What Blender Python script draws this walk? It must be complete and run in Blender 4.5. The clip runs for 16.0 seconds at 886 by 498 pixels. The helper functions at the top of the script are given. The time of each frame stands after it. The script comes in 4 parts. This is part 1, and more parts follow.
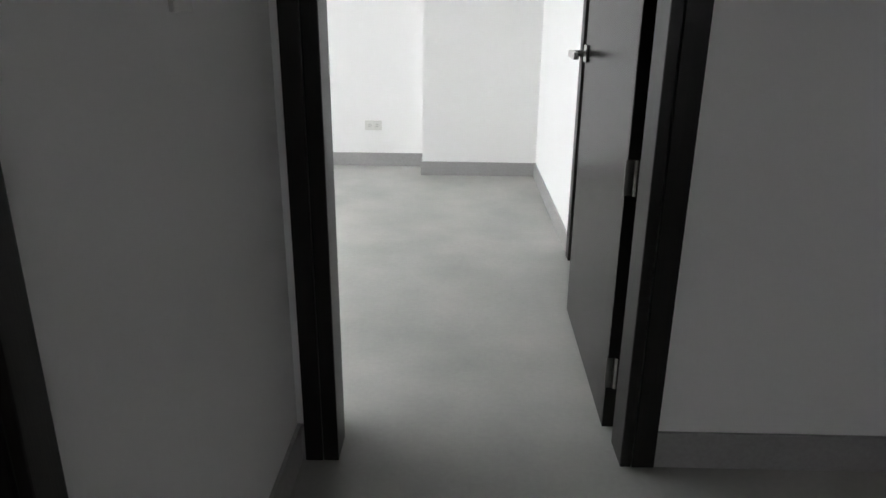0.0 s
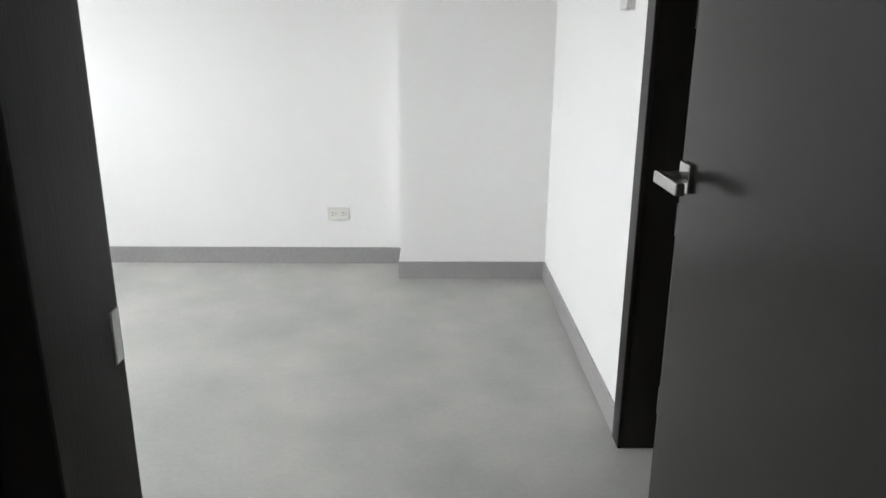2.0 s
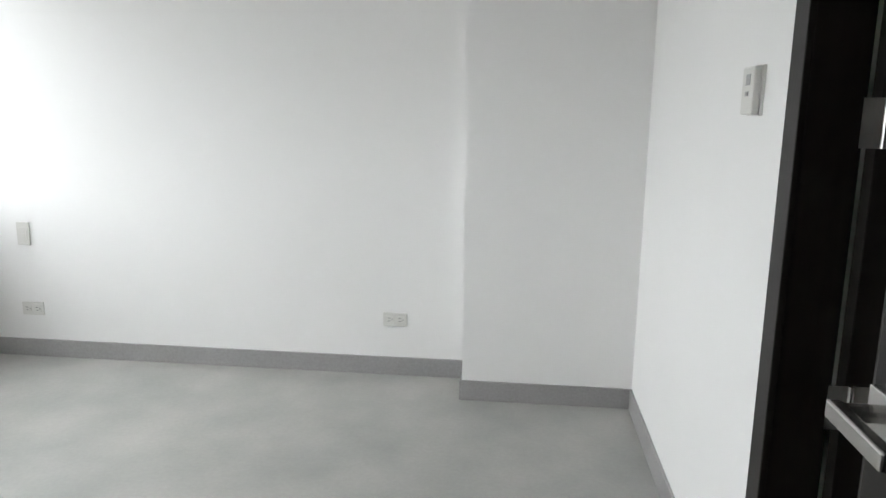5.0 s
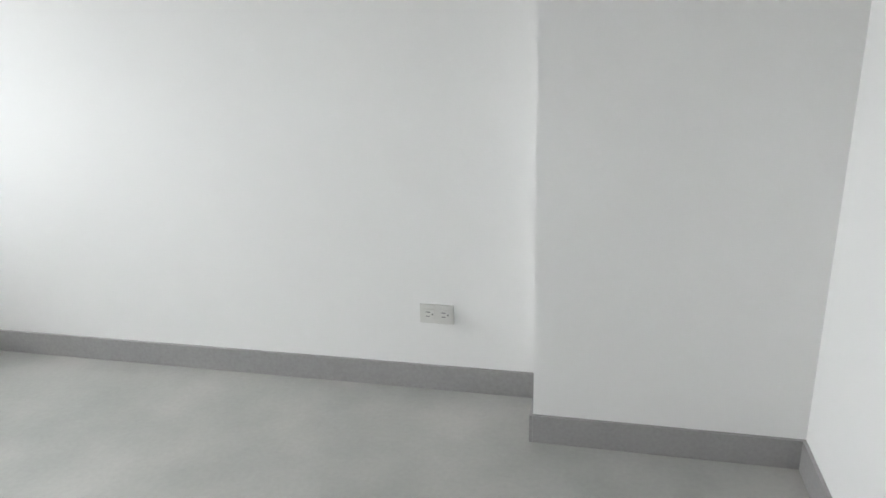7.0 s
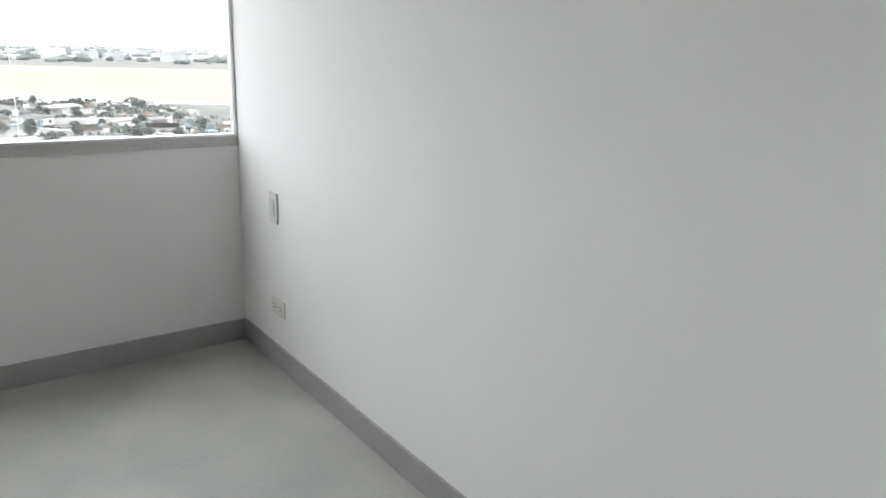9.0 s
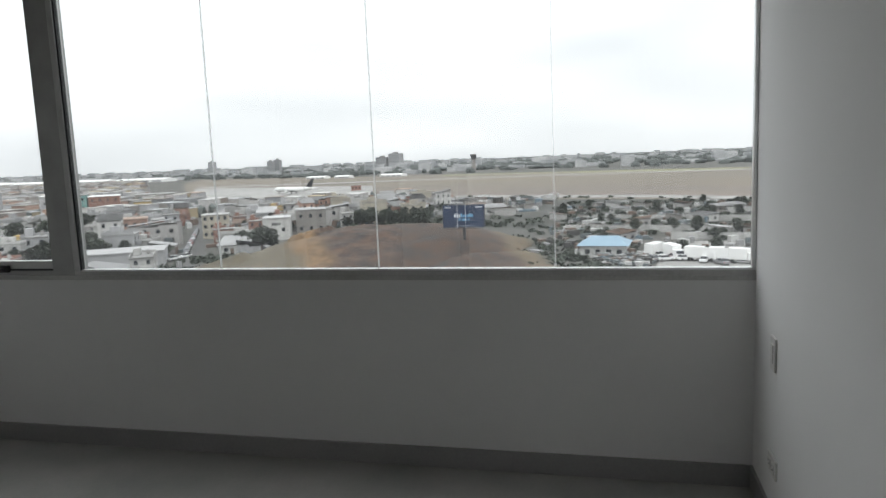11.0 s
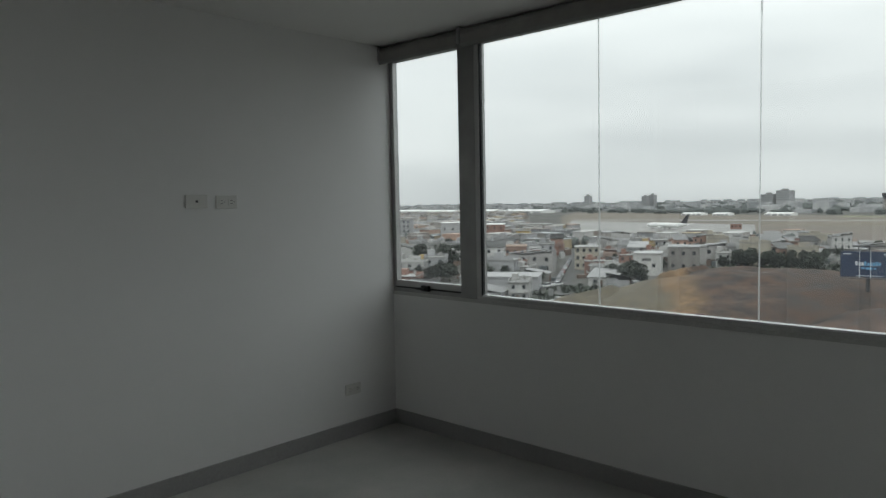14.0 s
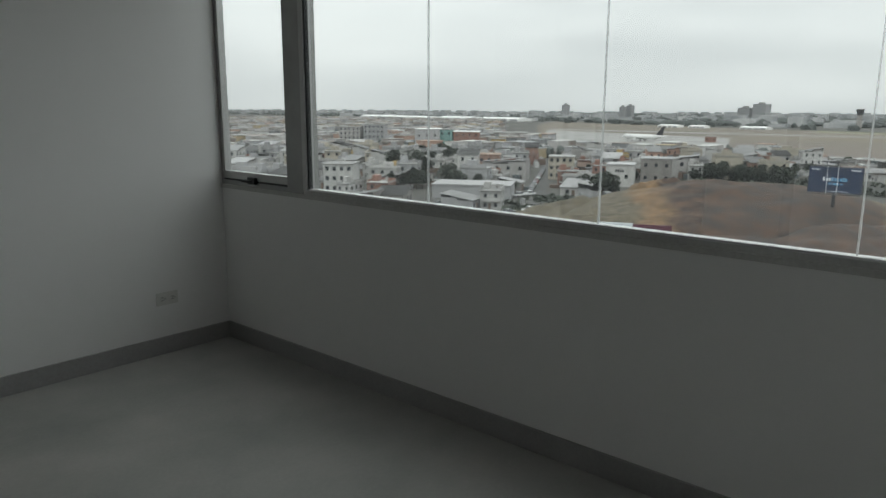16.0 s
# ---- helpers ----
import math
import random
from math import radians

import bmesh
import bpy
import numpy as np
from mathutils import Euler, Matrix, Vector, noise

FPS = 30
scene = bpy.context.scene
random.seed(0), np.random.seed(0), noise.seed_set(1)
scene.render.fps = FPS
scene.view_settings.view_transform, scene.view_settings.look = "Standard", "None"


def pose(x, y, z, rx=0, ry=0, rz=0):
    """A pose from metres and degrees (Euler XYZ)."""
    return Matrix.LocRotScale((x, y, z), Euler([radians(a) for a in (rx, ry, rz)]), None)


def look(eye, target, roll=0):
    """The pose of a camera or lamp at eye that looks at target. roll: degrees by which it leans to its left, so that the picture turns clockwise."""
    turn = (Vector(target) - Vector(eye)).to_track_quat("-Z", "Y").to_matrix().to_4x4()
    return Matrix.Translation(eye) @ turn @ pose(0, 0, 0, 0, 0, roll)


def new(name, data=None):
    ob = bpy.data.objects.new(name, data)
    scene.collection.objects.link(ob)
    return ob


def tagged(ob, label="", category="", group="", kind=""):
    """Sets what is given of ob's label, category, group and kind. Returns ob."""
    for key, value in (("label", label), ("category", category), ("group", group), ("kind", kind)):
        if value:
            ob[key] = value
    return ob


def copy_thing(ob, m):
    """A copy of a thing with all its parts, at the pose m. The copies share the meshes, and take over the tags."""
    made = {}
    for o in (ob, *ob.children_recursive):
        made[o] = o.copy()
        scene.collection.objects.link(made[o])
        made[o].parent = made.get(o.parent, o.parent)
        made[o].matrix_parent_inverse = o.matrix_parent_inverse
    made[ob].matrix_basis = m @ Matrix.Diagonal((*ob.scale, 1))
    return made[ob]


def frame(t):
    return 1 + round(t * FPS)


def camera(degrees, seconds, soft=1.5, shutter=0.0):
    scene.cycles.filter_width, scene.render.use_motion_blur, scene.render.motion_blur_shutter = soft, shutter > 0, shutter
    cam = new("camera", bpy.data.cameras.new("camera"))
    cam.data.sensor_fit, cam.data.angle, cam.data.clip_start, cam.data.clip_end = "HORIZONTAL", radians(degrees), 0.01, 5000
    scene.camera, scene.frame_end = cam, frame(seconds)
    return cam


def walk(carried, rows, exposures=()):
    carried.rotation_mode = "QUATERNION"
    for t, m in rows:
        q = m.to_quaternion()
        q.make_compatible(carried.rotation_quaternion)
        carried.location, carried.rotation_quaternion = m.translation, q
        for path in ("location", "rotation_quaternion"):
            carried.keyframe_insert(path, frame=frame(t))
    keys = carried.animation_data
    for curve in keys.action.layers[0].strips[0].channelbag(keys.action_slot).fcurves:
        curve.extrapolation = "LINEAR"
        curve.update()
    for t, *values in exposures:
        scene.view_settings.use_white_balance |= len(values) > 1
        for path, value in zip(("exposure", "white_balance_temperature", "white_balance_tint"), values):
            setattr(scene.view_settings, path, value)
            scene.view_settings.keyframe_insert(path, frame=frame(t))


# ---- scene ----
cam = camera(64.3, 16.0)
PATH = [
    (0, (-0.524, -4.654, 1.116), (-0.56, -2.769, 0.449), 0.6),
    (0.5, (-0.524, -4.369, 1.157), (-0.414, -2.473, 0.528), 1.8),
    (1, (-0.497, -4.057, 1.157), (-0.507, -2.141, 0.586), 1.3),
    (1.5, (-0.511, -3.775, 1.162), (-0.548, -1.856, 0.603), 1.2),
    (2, (-0.573, -3.535, 1.192), (-0.553, -1.615, 0.631), 0.4),
    (2.5, (-0.579, -3.389, 1.224), (-0.654, -1.448, 0.746), 0.3),
    (3, (-0.532, -3.218, 1.306), (-0.759, -1.253, 1.005), 0.2),
    (5.3, (-0.524, -2.952, 1.274), (-0.734, -1.001, 0.891), 0.8),
    (5.5, (-0.524, -2.825, 1.258), (-0.722, -0.864, 0.917), 0.1),
    (6, (-0.524, -2.523, 1.214), (-0.7, -0.59, 0.732), -0.8),
    (6.5, (-0.545, -2.198, 1.216), (-0.875, -0.295, 0.698), 0.1),
    (7, (-0.572, -1.877, 1.227), (-1.015, -0.027, 0.612), -1.7),
    (7.5, (-0.533, -1.597, 1.272), (-1.239, 0.184, 0.696), -1.1),
    (8, (-0.45, -1.29, 1.242), (-1.509, 0.303, 0.657), 1.9),
    (8.5, (-0.517, -0.961, 1.153), (-1.785, 0.495, 0.629), 2.1),
    (9, (-0.564, -0.788, 1.234), (-2.106, 0.368, 0.699), 1.8),
    (9.5, (-0.492, -0.453, 1.23), (-2.368, -0.129, 0.617), 2.6),
    (10, (-0.572, -0.39, 1.26), (-2.49, -0.53, 0.709), -0.4),
    (12.3, (-0.33, -0.122, 1.47), (-2.145, -0.958, 1.548), -0.5),
    (12.5, (-0.316, -0.13, 1.474), (-2.042, -1.139, 1.518), -1.0),
    (13, (-0.264, -0.151, 1.488), (-1.75, -1.489, 1.529), -1.2),
    (13.5, (-0.284, -0.199, 1.483), (-1.643, -1.667, 1.493), -1.1),
    (14, (-0.298, -0.213, 1.429), (-1.754, -1.577, 1.297), -1.1),
    (14.5, (-0.47, -0.233, 1.327), (-1.992, -1.494, 1.025), -0.8),
    (15, (-0.714, -0.272, 1.291), (-2.281, -1.473, 0.97), -2.7),
    (15.2, (-0.808, -0.249, 1.285), (-2.367, -1.454, 0.941), -3.2),
    (15.5, (-0.984, -0.18, 1.279), (-2.497, -1.443, 0.939), -1.0),
    (16, (-1.293, -0.13, 1.273), (-2.771, -1.419, 0.881), 0.3),
]
EXPOSURES = [(0, 1.48, 6500, 10), (2, 1.32, 6500, 10), (3, 1.12, 6500, 9), (5.3, 1.04, 6500, 9), (7, 1.0, 6500, 9), (8.5, 0.78, 6500, 9), (9.5, 0.32, 6500, 9), (10.2, 0.06, 6500, 9), (11.8, -1.74, 6500, 7), (13.5, -1.56, 6450, 4), (16, -1.45, 6500, 3)]
walk(cam, [(t, look(eye, target, roll)) for t, eye, target, roll in PATH], EXPOSURES)

# ---- daylight: an overcast sky, the sun behind the building ----
CLOUD_LEVEL = 32.0
SUN_ELEVATION, SUN_TURN = radians(58), radians(75)
world = bpy.data.worlds.new("overcast_sky")
scene.world = world
world.use_nodes = True
wt = world.node_tree
sky = wt.nodes.new("ShaderNodeTexSky")
sky.sky_type, sky.sun_disc = "NISHITA", False
sky.sun_elevation, sky.sun_rotation = SUN_ELEVATION, SUN_TURN
sky.air_density, sky.dust_density = 1.0, 1.0
grey = wt.nodes.new("ShaderNodeHueSaturation")
grey.inputs["Saturation"].default_value = 0.16
wt.links.new(sky.outputs[0], grey.inputs["Color"])
coords = wt.nodes.new("ShaderNodeTexCoord")
squash = wt.nodes.new("ShaderNodeMapping")
squash.inputs["Scale"].default_value = (1.2, 1.2, 6.0)
wt.links.new(coords.outputs["Generated"], squash.inputs[0])
cloud = wt.nodes.new("ShaderNodeTexNoise")
cloud.inputs["Scale"].default_value, cloud.inputs["Detail"].default_value = 1.8, 6
wt.links.new(squash.outputs[0], cloud.inputs["Vector"])
tone = wt.nodes.new("ShaderNodeValToRGB")
tone.color_ramp.elements[0].position, tone.color_ramp.elements[0].color = 0.3, (0.68, 0.70, 0.73, 1)
tone.color_ramp.elements[1].position, tone.color_ramp.elements[1].color = 0.7, (0.97, 0.98, 1.0, 1)
wt.links.new(cloud.outputs[0], tone.inputs[0])
level = wt.nodes.new("ShaderNodeVectorMath")
level.operation = "SCALE"
apart = wt.nodes.new("ShaderNodeSeparateXYZ")
wt.links.new(coords.outputs["Generated"], apart.inputs[0])
zenith = wt.nodes.new("ShaderNodeMapRange")  # an overcast deck is brighter overhead than at the horizon
zenith.inputs["From Min"].default_value, zenith.inputs["From Max"].default_value = 0.0, 0.9
zenith.inputs["To Min"].default_value, zenith.inputs["To Max"].default_value = CLOUD_LEVEL * 0.74, CLOUD_LEVEL * 1.75
wt.links.new(apart.outputs["Z"], zenith.inputs["Value"])
wt.links.new(zenith.outputs["Result"], level.inputs["Scale"])
wt.links.new(tone.outputs[0], level.inputs[0])
deck = wt.nodes.new("ShaderNodeMix")
deck.data_type = "RGBA"
deck.inputs["Factor"].default_value = 0.88
wt.links.new(grey.outputs[0], deck.inputs["A"])
wt.links.new(level.outputs[0], deck.inputs["B"])
bg = wt.nodes["Background"]
bg.inputs["Strength"].default_value = 0.12
wt.links.new(deck.outputs["Result"], bg.inputs["Color"])

sun = new("sun", bpy.data.lights.new("sun", "SUN"))
sun.data.energy, sun.data.angle, sun.data.color = 1.6, radians(25), (1.0, 0.96, 0.9)
sun.matrix_world = look((0, 0, 0), (-math.cos(SUN_ELEVATION) * math.sin(SUN_TURN), -math.cos(SUN_ELEVATION) * math.cos(SUN_TURN), -math.sin(SUN_ELEVATION)))


# ---- materials ----
def material(name, colour, roughness=0.6, metallic=0.0, second=None, scale=4.0, amount=0.5, bump=0.0, bump_scale=60.0,
             random_tint=0.0, stretch=(1, 1, 1), coat=0.0, specular=0.5, fine=0.0):
    """A surface with a broad mottle, a fine grain, relief and, where pieces repeat, a tint of their own."""
    m = bpy.data.materials.new(name)
    m.use_nodes = True
    nt = m.node_tree
    b = nt.nodes["Principled BSDF"]
    b.inputs["Roughness"].default_value, b.inputs["Metallic"].default_value = roughness, metallic
    b.inputs["Coat Weight"].default_value, b.inputs["Specular IOR Level"].default_value = coat, specular
    tc = nt.nodes.new("ShaderNodeTexCoord")
    mp = nt.nodes.new("ShaderNodeMapping")
    mp.inputs["Scale"].default_value = stretch
    nt.links.new(tc.outputs["Object"], mp.inputs[0])
    second = second or tuple(c * 0.88 for c in colour)
    n1 = nt.nodes.new("ShaderNodeTexNoise")
    n1.inputs["Scale"].default_value, n1.inputs["Detail"].default_value = scale, 6
    nt.links.new(mp.outputs[0], n1.inputs["Vector"])
    ramp = nt.nodes.new("ShaderNodeValToRGB")
    ramp.color_ramp.elements[0].position, ramp.color_ramp.elements[1].position = 0.5 - amount * 0.4, 0.5 + amount * 0.4
    ramp.color_ramp.elements[0].color, ramp.color_ramp.elements[1].color = (*second, 1), (*colour, 1)
    nt.links.new(n1.outputs[0], ramp.inputs[0])
    out = ramp.outputs[0]
    if fine:
        n2 = nt.nodes.new("ShaderNodeTexNoise")
        n2.inputs["Scale"].default_value, n2.inputs["Detail"].default_value = bump_scale, 3
        nt.links.new(mp.outputs[0], n2.inputs["Vector"])
        mx = nt.nodes.new("ShaderNodeMix")
        mx.data_type, mx.blend_type = "RGBA", "OVERLAY"
        mx.inputs["Factor"].default_value = fine
        nt.links.new(out, mx.inputs["A"])
        nt.links.new(n2.outputs[0], mx.inputs["B"])
        out = mx.outputs["Result"]
    if random_tint:
        info = nt.nodes.new("ShaderNodeObjectInfo")
        hs = nt.nodes.new("ShaderNodeHueSaturation")
        mr = nt.nodes.new("ShaderNodeMapRange")
        mr.inputs["To Min"].default_value, mr.inputs["To Max"].default_value = 1 - random_tint, 1 + random_tint
        nt.links.new(info.outputs["Random"], mr.inputs["Value"])
        nt.links.new(mr.outputs[0], hs.inputs["Value"])
        nt.links.new(out, hs.inputs["Color"])
        out = hs.outputs[0]
    nt.links.new(out, b.inputs["Base Color"])
    if bump:
        n3 = nt.nodes.new("ShaderNodeTexNoise")
        n3.inputs["Scale"].default_value, n3.inputs["Detail"].default_value = bump_scale, 4
        nt.links.new(mp.outputs[0], n3.inputs["Vector"])
        bp = nt.nodes.new("ShaderNodeBump")
        bp.inputs["Strength"].default_value, bp.inputs["Distance"].default_value = bump, 0.002
        nt.links.new(n3.outputs[0], bp.inputs["Height"])
        nt.links.new(bp.outputs[0], b.inputs["Normal"])
    return m


def glass_material(name, tint):
    m = bpy.data.materials.new(name)
    m.use_nodes = True
    nt = m.node_tree
    nt.nodes.remove(nt.nodes["Principled BSDF"])
    clear, gloss = nt.nodes.new("ShaderNodeBsdfTransparent"), nt.nodes.new("ShaderNodeBsdfGlossy")
    clear.inputs["Color"].default_value, gloss.inputs["Roughness"].default_value = (*tint, 1), 0.02
    lw = nt.nodes.new("ShaderNodeLayerWeight")
    lw.inputs["Blend"].default_value = 0.5
    power = nt.nodes.new("ShaderNodeMath")
    power.operation = "POWER"
    power.inputs[1].default_value = 5
    nt.links.new(lw.outputs["Facing"], power.inputs[0])
    fr = nt.nodes.new("ShaderNodeMapRange")
    fr.inputs["To Min"].default_value, fr.inputs["To Max"].default_value = 0.035, 0.9
    nt.links.new(power.outputs[0], fr.inputs["Value"])
    mix = nt.nodes.new("ShaderNodeMixShader")
    nt.links.new(fr.outputs[0], mix.inputs[0])
    nt.links.new(clear.outputs[0], mix.inputs[1])
    nt.links.new(gloss.outputs[0], mix.inputs[2])
    # a thin, uneven translucent film stands in for haze and scatters a little skylight
    veil, film = nt.nodes.new("ShaderNodeBsdfTranslucent"), nt.nodes.new("ShaderNodeMixShader")
    veil.inputs["Color"].default_value = (0.74, 0.77, 0.80, 1)
    tc, veil_noise, amount = nt.nodes.new("ShaderNodeTexCoord"), nt.nodes.new("ShaderNodeTexNoise"), nt.nodes.new("ShaderNodeMapRange")
    veil_noise.inputs["Scale"].default_value, veil_noise.inputs["Detail"].default_value = 2.2, 5
    amount.inputs["To Min"].default_value, amount.inputs["To Max"].default_value = 0.012, 0.036
    nt.links.new(tc.outputs["Object"], veil_noise.inputs["Vector"])
    nt.links.new(veil_noise.outputs[0], amount.inputs["Value"])
    nt.links.new(amount.outputs[0], film.inputs[0])
    nt.links.new(mix.outputs[0], film.inputs[1])
    nt.links.new(veil.outputs[0], film.inputs[2])
    nt.links.new(film.outputs[0], nt.nodes["Material Output"].inputs["Surface"])
    return m


PAINT = material("white_wall_paint", (0.86, 0.852, 0.845), 0.78, specular=0.25, scale=1.3, second=(0.835, 0.828, 0.82), bump=0.12, bump_scale=180, fine=0.05)
CEILING_PAINT = material("white_ceiling_paint", (0.84, 0.83, 0.81), 0.7, scale=1.1, second=(0.81, 0.80, 0.78), bump=0.15, bump_scale=150)
TILE = material("grey_porcelain_tile", (0.455, 0.443, 0.42), 0.46, scale=2.4, second=(0.315, 0.32, 0.30), amount=0.55, bump=0.02, bump_scale=60, fine=0.08, specular=0.4)
SKIRTING = material("grey_porcelain_skirting", (0.36, 0.35, 0.345), 0.42, scale=3, second=(0.31, 0.305, 0.30), fine=0.15, bump_scale=90)
DARK_WOOD = material("dark_brown_laminate", (0.0125, 0.0105, 0.0095), 0.36, scale=6, second=(0.008, 0.0068, 0.006), stretch=(9, 9, 0.5), bump=0.1, bump_scale=45, fine=0.15, specular=0.3)
GREY_WOOD = material("grey_brown_laminate", (0.014, 0.0128, 0.0125), 0.26, scale=5, second=(0.0105, 0.0096, 0.0092), stretch=(0.6, 7, 0.4), bump=0.05, bump_scale=40, fine=0.12, specular=0.2)
STEEL = material("brushed_nickel", (0.62, 0.61, 0.59), 0.26, 1.0, scale=30, second=(0.52, 0.51, 0.50))
ALUMINIUM = material("grey_anodised_aluminium", (0.36, 0.36, 0.35), 0.42, 0.75, scale=8, second=(0.30, 0.30, 0.29))
SASH_ALU = material("satin_grey_aluminium", (0.50, 0.50, 0.49), 0.4, 0.7, scale=8, second=(0.44, 0.44, 0.43))
BRIGHT_ALU = material("pale_aluminium_bead", (0.80, 0.80, 0.80), 0.3, 0.6, scale=8)
RUBBER = material("black_rubber", (0.02, 0.02, 0.02), 0.6)
BLIND = material("grey_blind_fabric", (0.33, 0.32, 0.30), 0.8, scale=10, second=(0.27, 0.26, 0.245), bump=0.3, bump_scale=300)
PLASTIC = material("ivory_plastic", (0.70, 0.69, 0.66), 0.35, scale=5, second=(0.67, 0.66, 0.63))
GREY_PLASTIC = material("grey_plastic", (0.42, 0.42, 0.42), 0.4, scale=5)
SLOT = material("dark_slot", (0.09, 0.09, 0.09), 0.6)
SILL_STONE = material("pale_sill_stone", (0.58, 0.575, 0.56), 0.5, scale=4, second=(0.50, 0.495, 0.48), fine=0.2, bump_scale=80)
GLASS = glass_material("window_glass", (0.94, 0.95, 0.948))
SEAL = bpy.data.materials.new("clear_silicone_joint")
SEAL.use_nodes = True
SEAL.node_tree.nodes.remove(SEAL.node_tree.nodes["Principled BSDF"])
milk, through_light = SEAL.node_tree.nodes.new("ShaderNodeBsdfTranslucent"), SEAL.node_tree.nodes.new("ShaderNodeBsdfTransparent")
milk.inputs["Color"].default_value = (0.88, 0.89, 0.89, 1)
through_light.inputs["Color"].default_value = (0.86, 0.87, 0.87, 1)
blend = SEAL.node_tree.nodes.new("ShaderNodeMixShader")
blend.inputs[0].default_value = 0.32
SEAL.node_tree.links.new(through_light.outputs[0], blend.inputs[1])
SEAL.node_tree.links.new(milk.outputs[0], blend.inputs[2])
SEAL.node_tree.links.new(blend.outputs[0], SEAL.node_tree.nodes["Material Output"].inputs["Surface"])


# ---- helpers of this scene ----
def box(bm, x0, y0, z0, x1, y1, z1, bevel=0.0):
    r = bmesh.ops.create_cube(bm, size=1.0, matrix=Matrix.Translation(((x0 + x1) / 2, (y0 + y1) / 2, (z0 + z1) / 2)) @ Matrix.Diagonal((x1 - x0, y1 - y0, z1 - z0, 1)))
    if bevel:
        edges = {e for v in r["verts"] for e in v.link_edges}
        bmesh.ops.bevel(bm, geom=list(edges), offset=bevel, segments=2, profile=0.6, affect="EDGES")
    return bm


def boxes(*rows, bevel=0.0):
    bm = bmesh.new()
    for r in rows:
        box(bm, *r, bevel=bevel)
    return bm


def tube(bm, a, b, radius, sides=12, radius2=None):
    a, b = Vector(a), Vector(b)
    m = Matrix.Translation((a + b) / 2) @ (b - a).to_track_quat("Z", "Y").to_matrix().to_4x4()
    bmesh.ops.create_cone(bm, cap_ends=True, segments=sides, radius1=radius, radius2=radius if radius2 is None else radius2, depth=(b - a).length, matrix=m)
    return bm


def part(name, bm, mat, parent=None, label="", smooth=False):
    me = bpy.data.meshes.new(name)
    bm.to_mesh(me)
    bm.free()
    if smooth:
        for p in me.polygons:
            p.use_smooth = True
    me.materials.append(mat)
    ob = new(name, me)
    if parent:
        ob.parent = parent
    if label:
        ob["label"] = label
    return ob


def thing(name, label, category, x=0, y=0, z=0, turn=0, group=""):
    ob = new(name)
    ob.empty_display_size = 0.1
    ob.matrix_world = pose(x, y, z, 0, 0, turn)
    return tagged(ob, label, category, group)


def structure(name, bm, mat, label):
    return tagged(part(name, bm, mat), label, "structure", kind="structure")


# ---- the room: walls, floor, ceiling ----
WEST, NORTH, SOUTH, DOOR_Y, CORR_Y, HEIGHT = -3.386, 0.262, -3.551, -2.962, -3.125, 2.408
COLUMN_X, CORR_X, RETURN_X = -0.757, -0.918, -0.975
structure("floor", boxes((-3.44, -7.3, -0.2, 2.2, 0.5, 0.0)), TILE, "grey matt porcelain floor of room and corridor")
structure("ceiling", boxes((-3.44, -7.3, HEIGHT, 2.2, 0.5, HEIGHT + 0.2)), CEILING_PAINT, "plain white painted plaster ceiling")
structure("wall_north", boxes((-3.44, NORTH, 0, 2.2, 0.5, HEIGHT)), PAINT, "plain white painted wall with sockets")
structure("wall_column", boxes((COLUMN_X, 0, 0, 0, NORTH, HEIGHT)), PAINT, "white painted pilaster standing proud in the corner")
structure("wall_east", boxes((0, -1.60, 0, 0.12, NORTH, HEIGHT), (0, DOOR_Y, 0, 0.12, -2.39, HEIGHT)), PAINT, "white painted wall with a dark-framed doorway")
structure("wall_door", boxes((RETURN_X, CORR_Y, 0, -0.882, DOOR_Y, HEIGHT), (-0.05, CORR_Y, 0, 2.2, DOOR_Y, HEIGHT)), PAINT, "white painted wall around the bedroom doorway")
structure("wall_corridor", boxes((-1.065, -4.12, 0, CORR_X, SOUTH - 0.12, HEIGHT), (RETURN_X, SOUTH - 0.12, 0, CORR_X, CORR_Y, HEIGHT), (-1.065, -7.3, 0, CORR_X, -4.95, HEIGHT)), PAINT, "white painted corridor wall with a light switch")
structure("wall_south", boxes((-3.44, SOUTH - 0.12, 0, RETURN_X, SOUTH, HEIGHT)), PAINT, "plain white painted wall with switch plates")
structure("wall_west", boxes((-3.44, SOUTH, -0.2, WEST, NORTH, 0.845), (-3.44, SOUTH, 2.34, WEST, NORTH, HEIGHT)), PAINT, "white painted parapet under a wide window")
structure("wall_corridor_east", boxes((2.0, -7.3, 0, 2.2, CORR_Y, HEIGHT)), PAINT, "plain white painted corridor wall")
# out of view; the opening is added to bring daylight into the corridor
structure("wall_corridor_end", boxes((CORR_X, -7.3, 0, 0.0, -7.1, HEIGHT), (0.62, -7.3, 0, 2.0, -7.1, HEIGHT), (0.0, -7.3, 0, 0.62, -7.1, 1.2), (0.0, -7.3, 1.85, 0.62, -7.1, HEIGHT)), PAINT, "unseen white corridor end with a small opening added to let light in")
structure("wall_bathroom", boxes((1.6, DOOR_Y, 0, 1.72, -1.0, HEIGHT), (0.12, -1.0, 0, 1.72, -0.88, HEIGHT)), PAINT, "plain wall closing the dark side room")
structure("wall_side_room", boxes((-2.2, -4.95, 0, -2.1, -3.66, HEIGHT), (-2.2, -5.05, 0, -1.065, -4.95, HEIGHT)), PAINT, "plain wall closing the room beside the corridor")

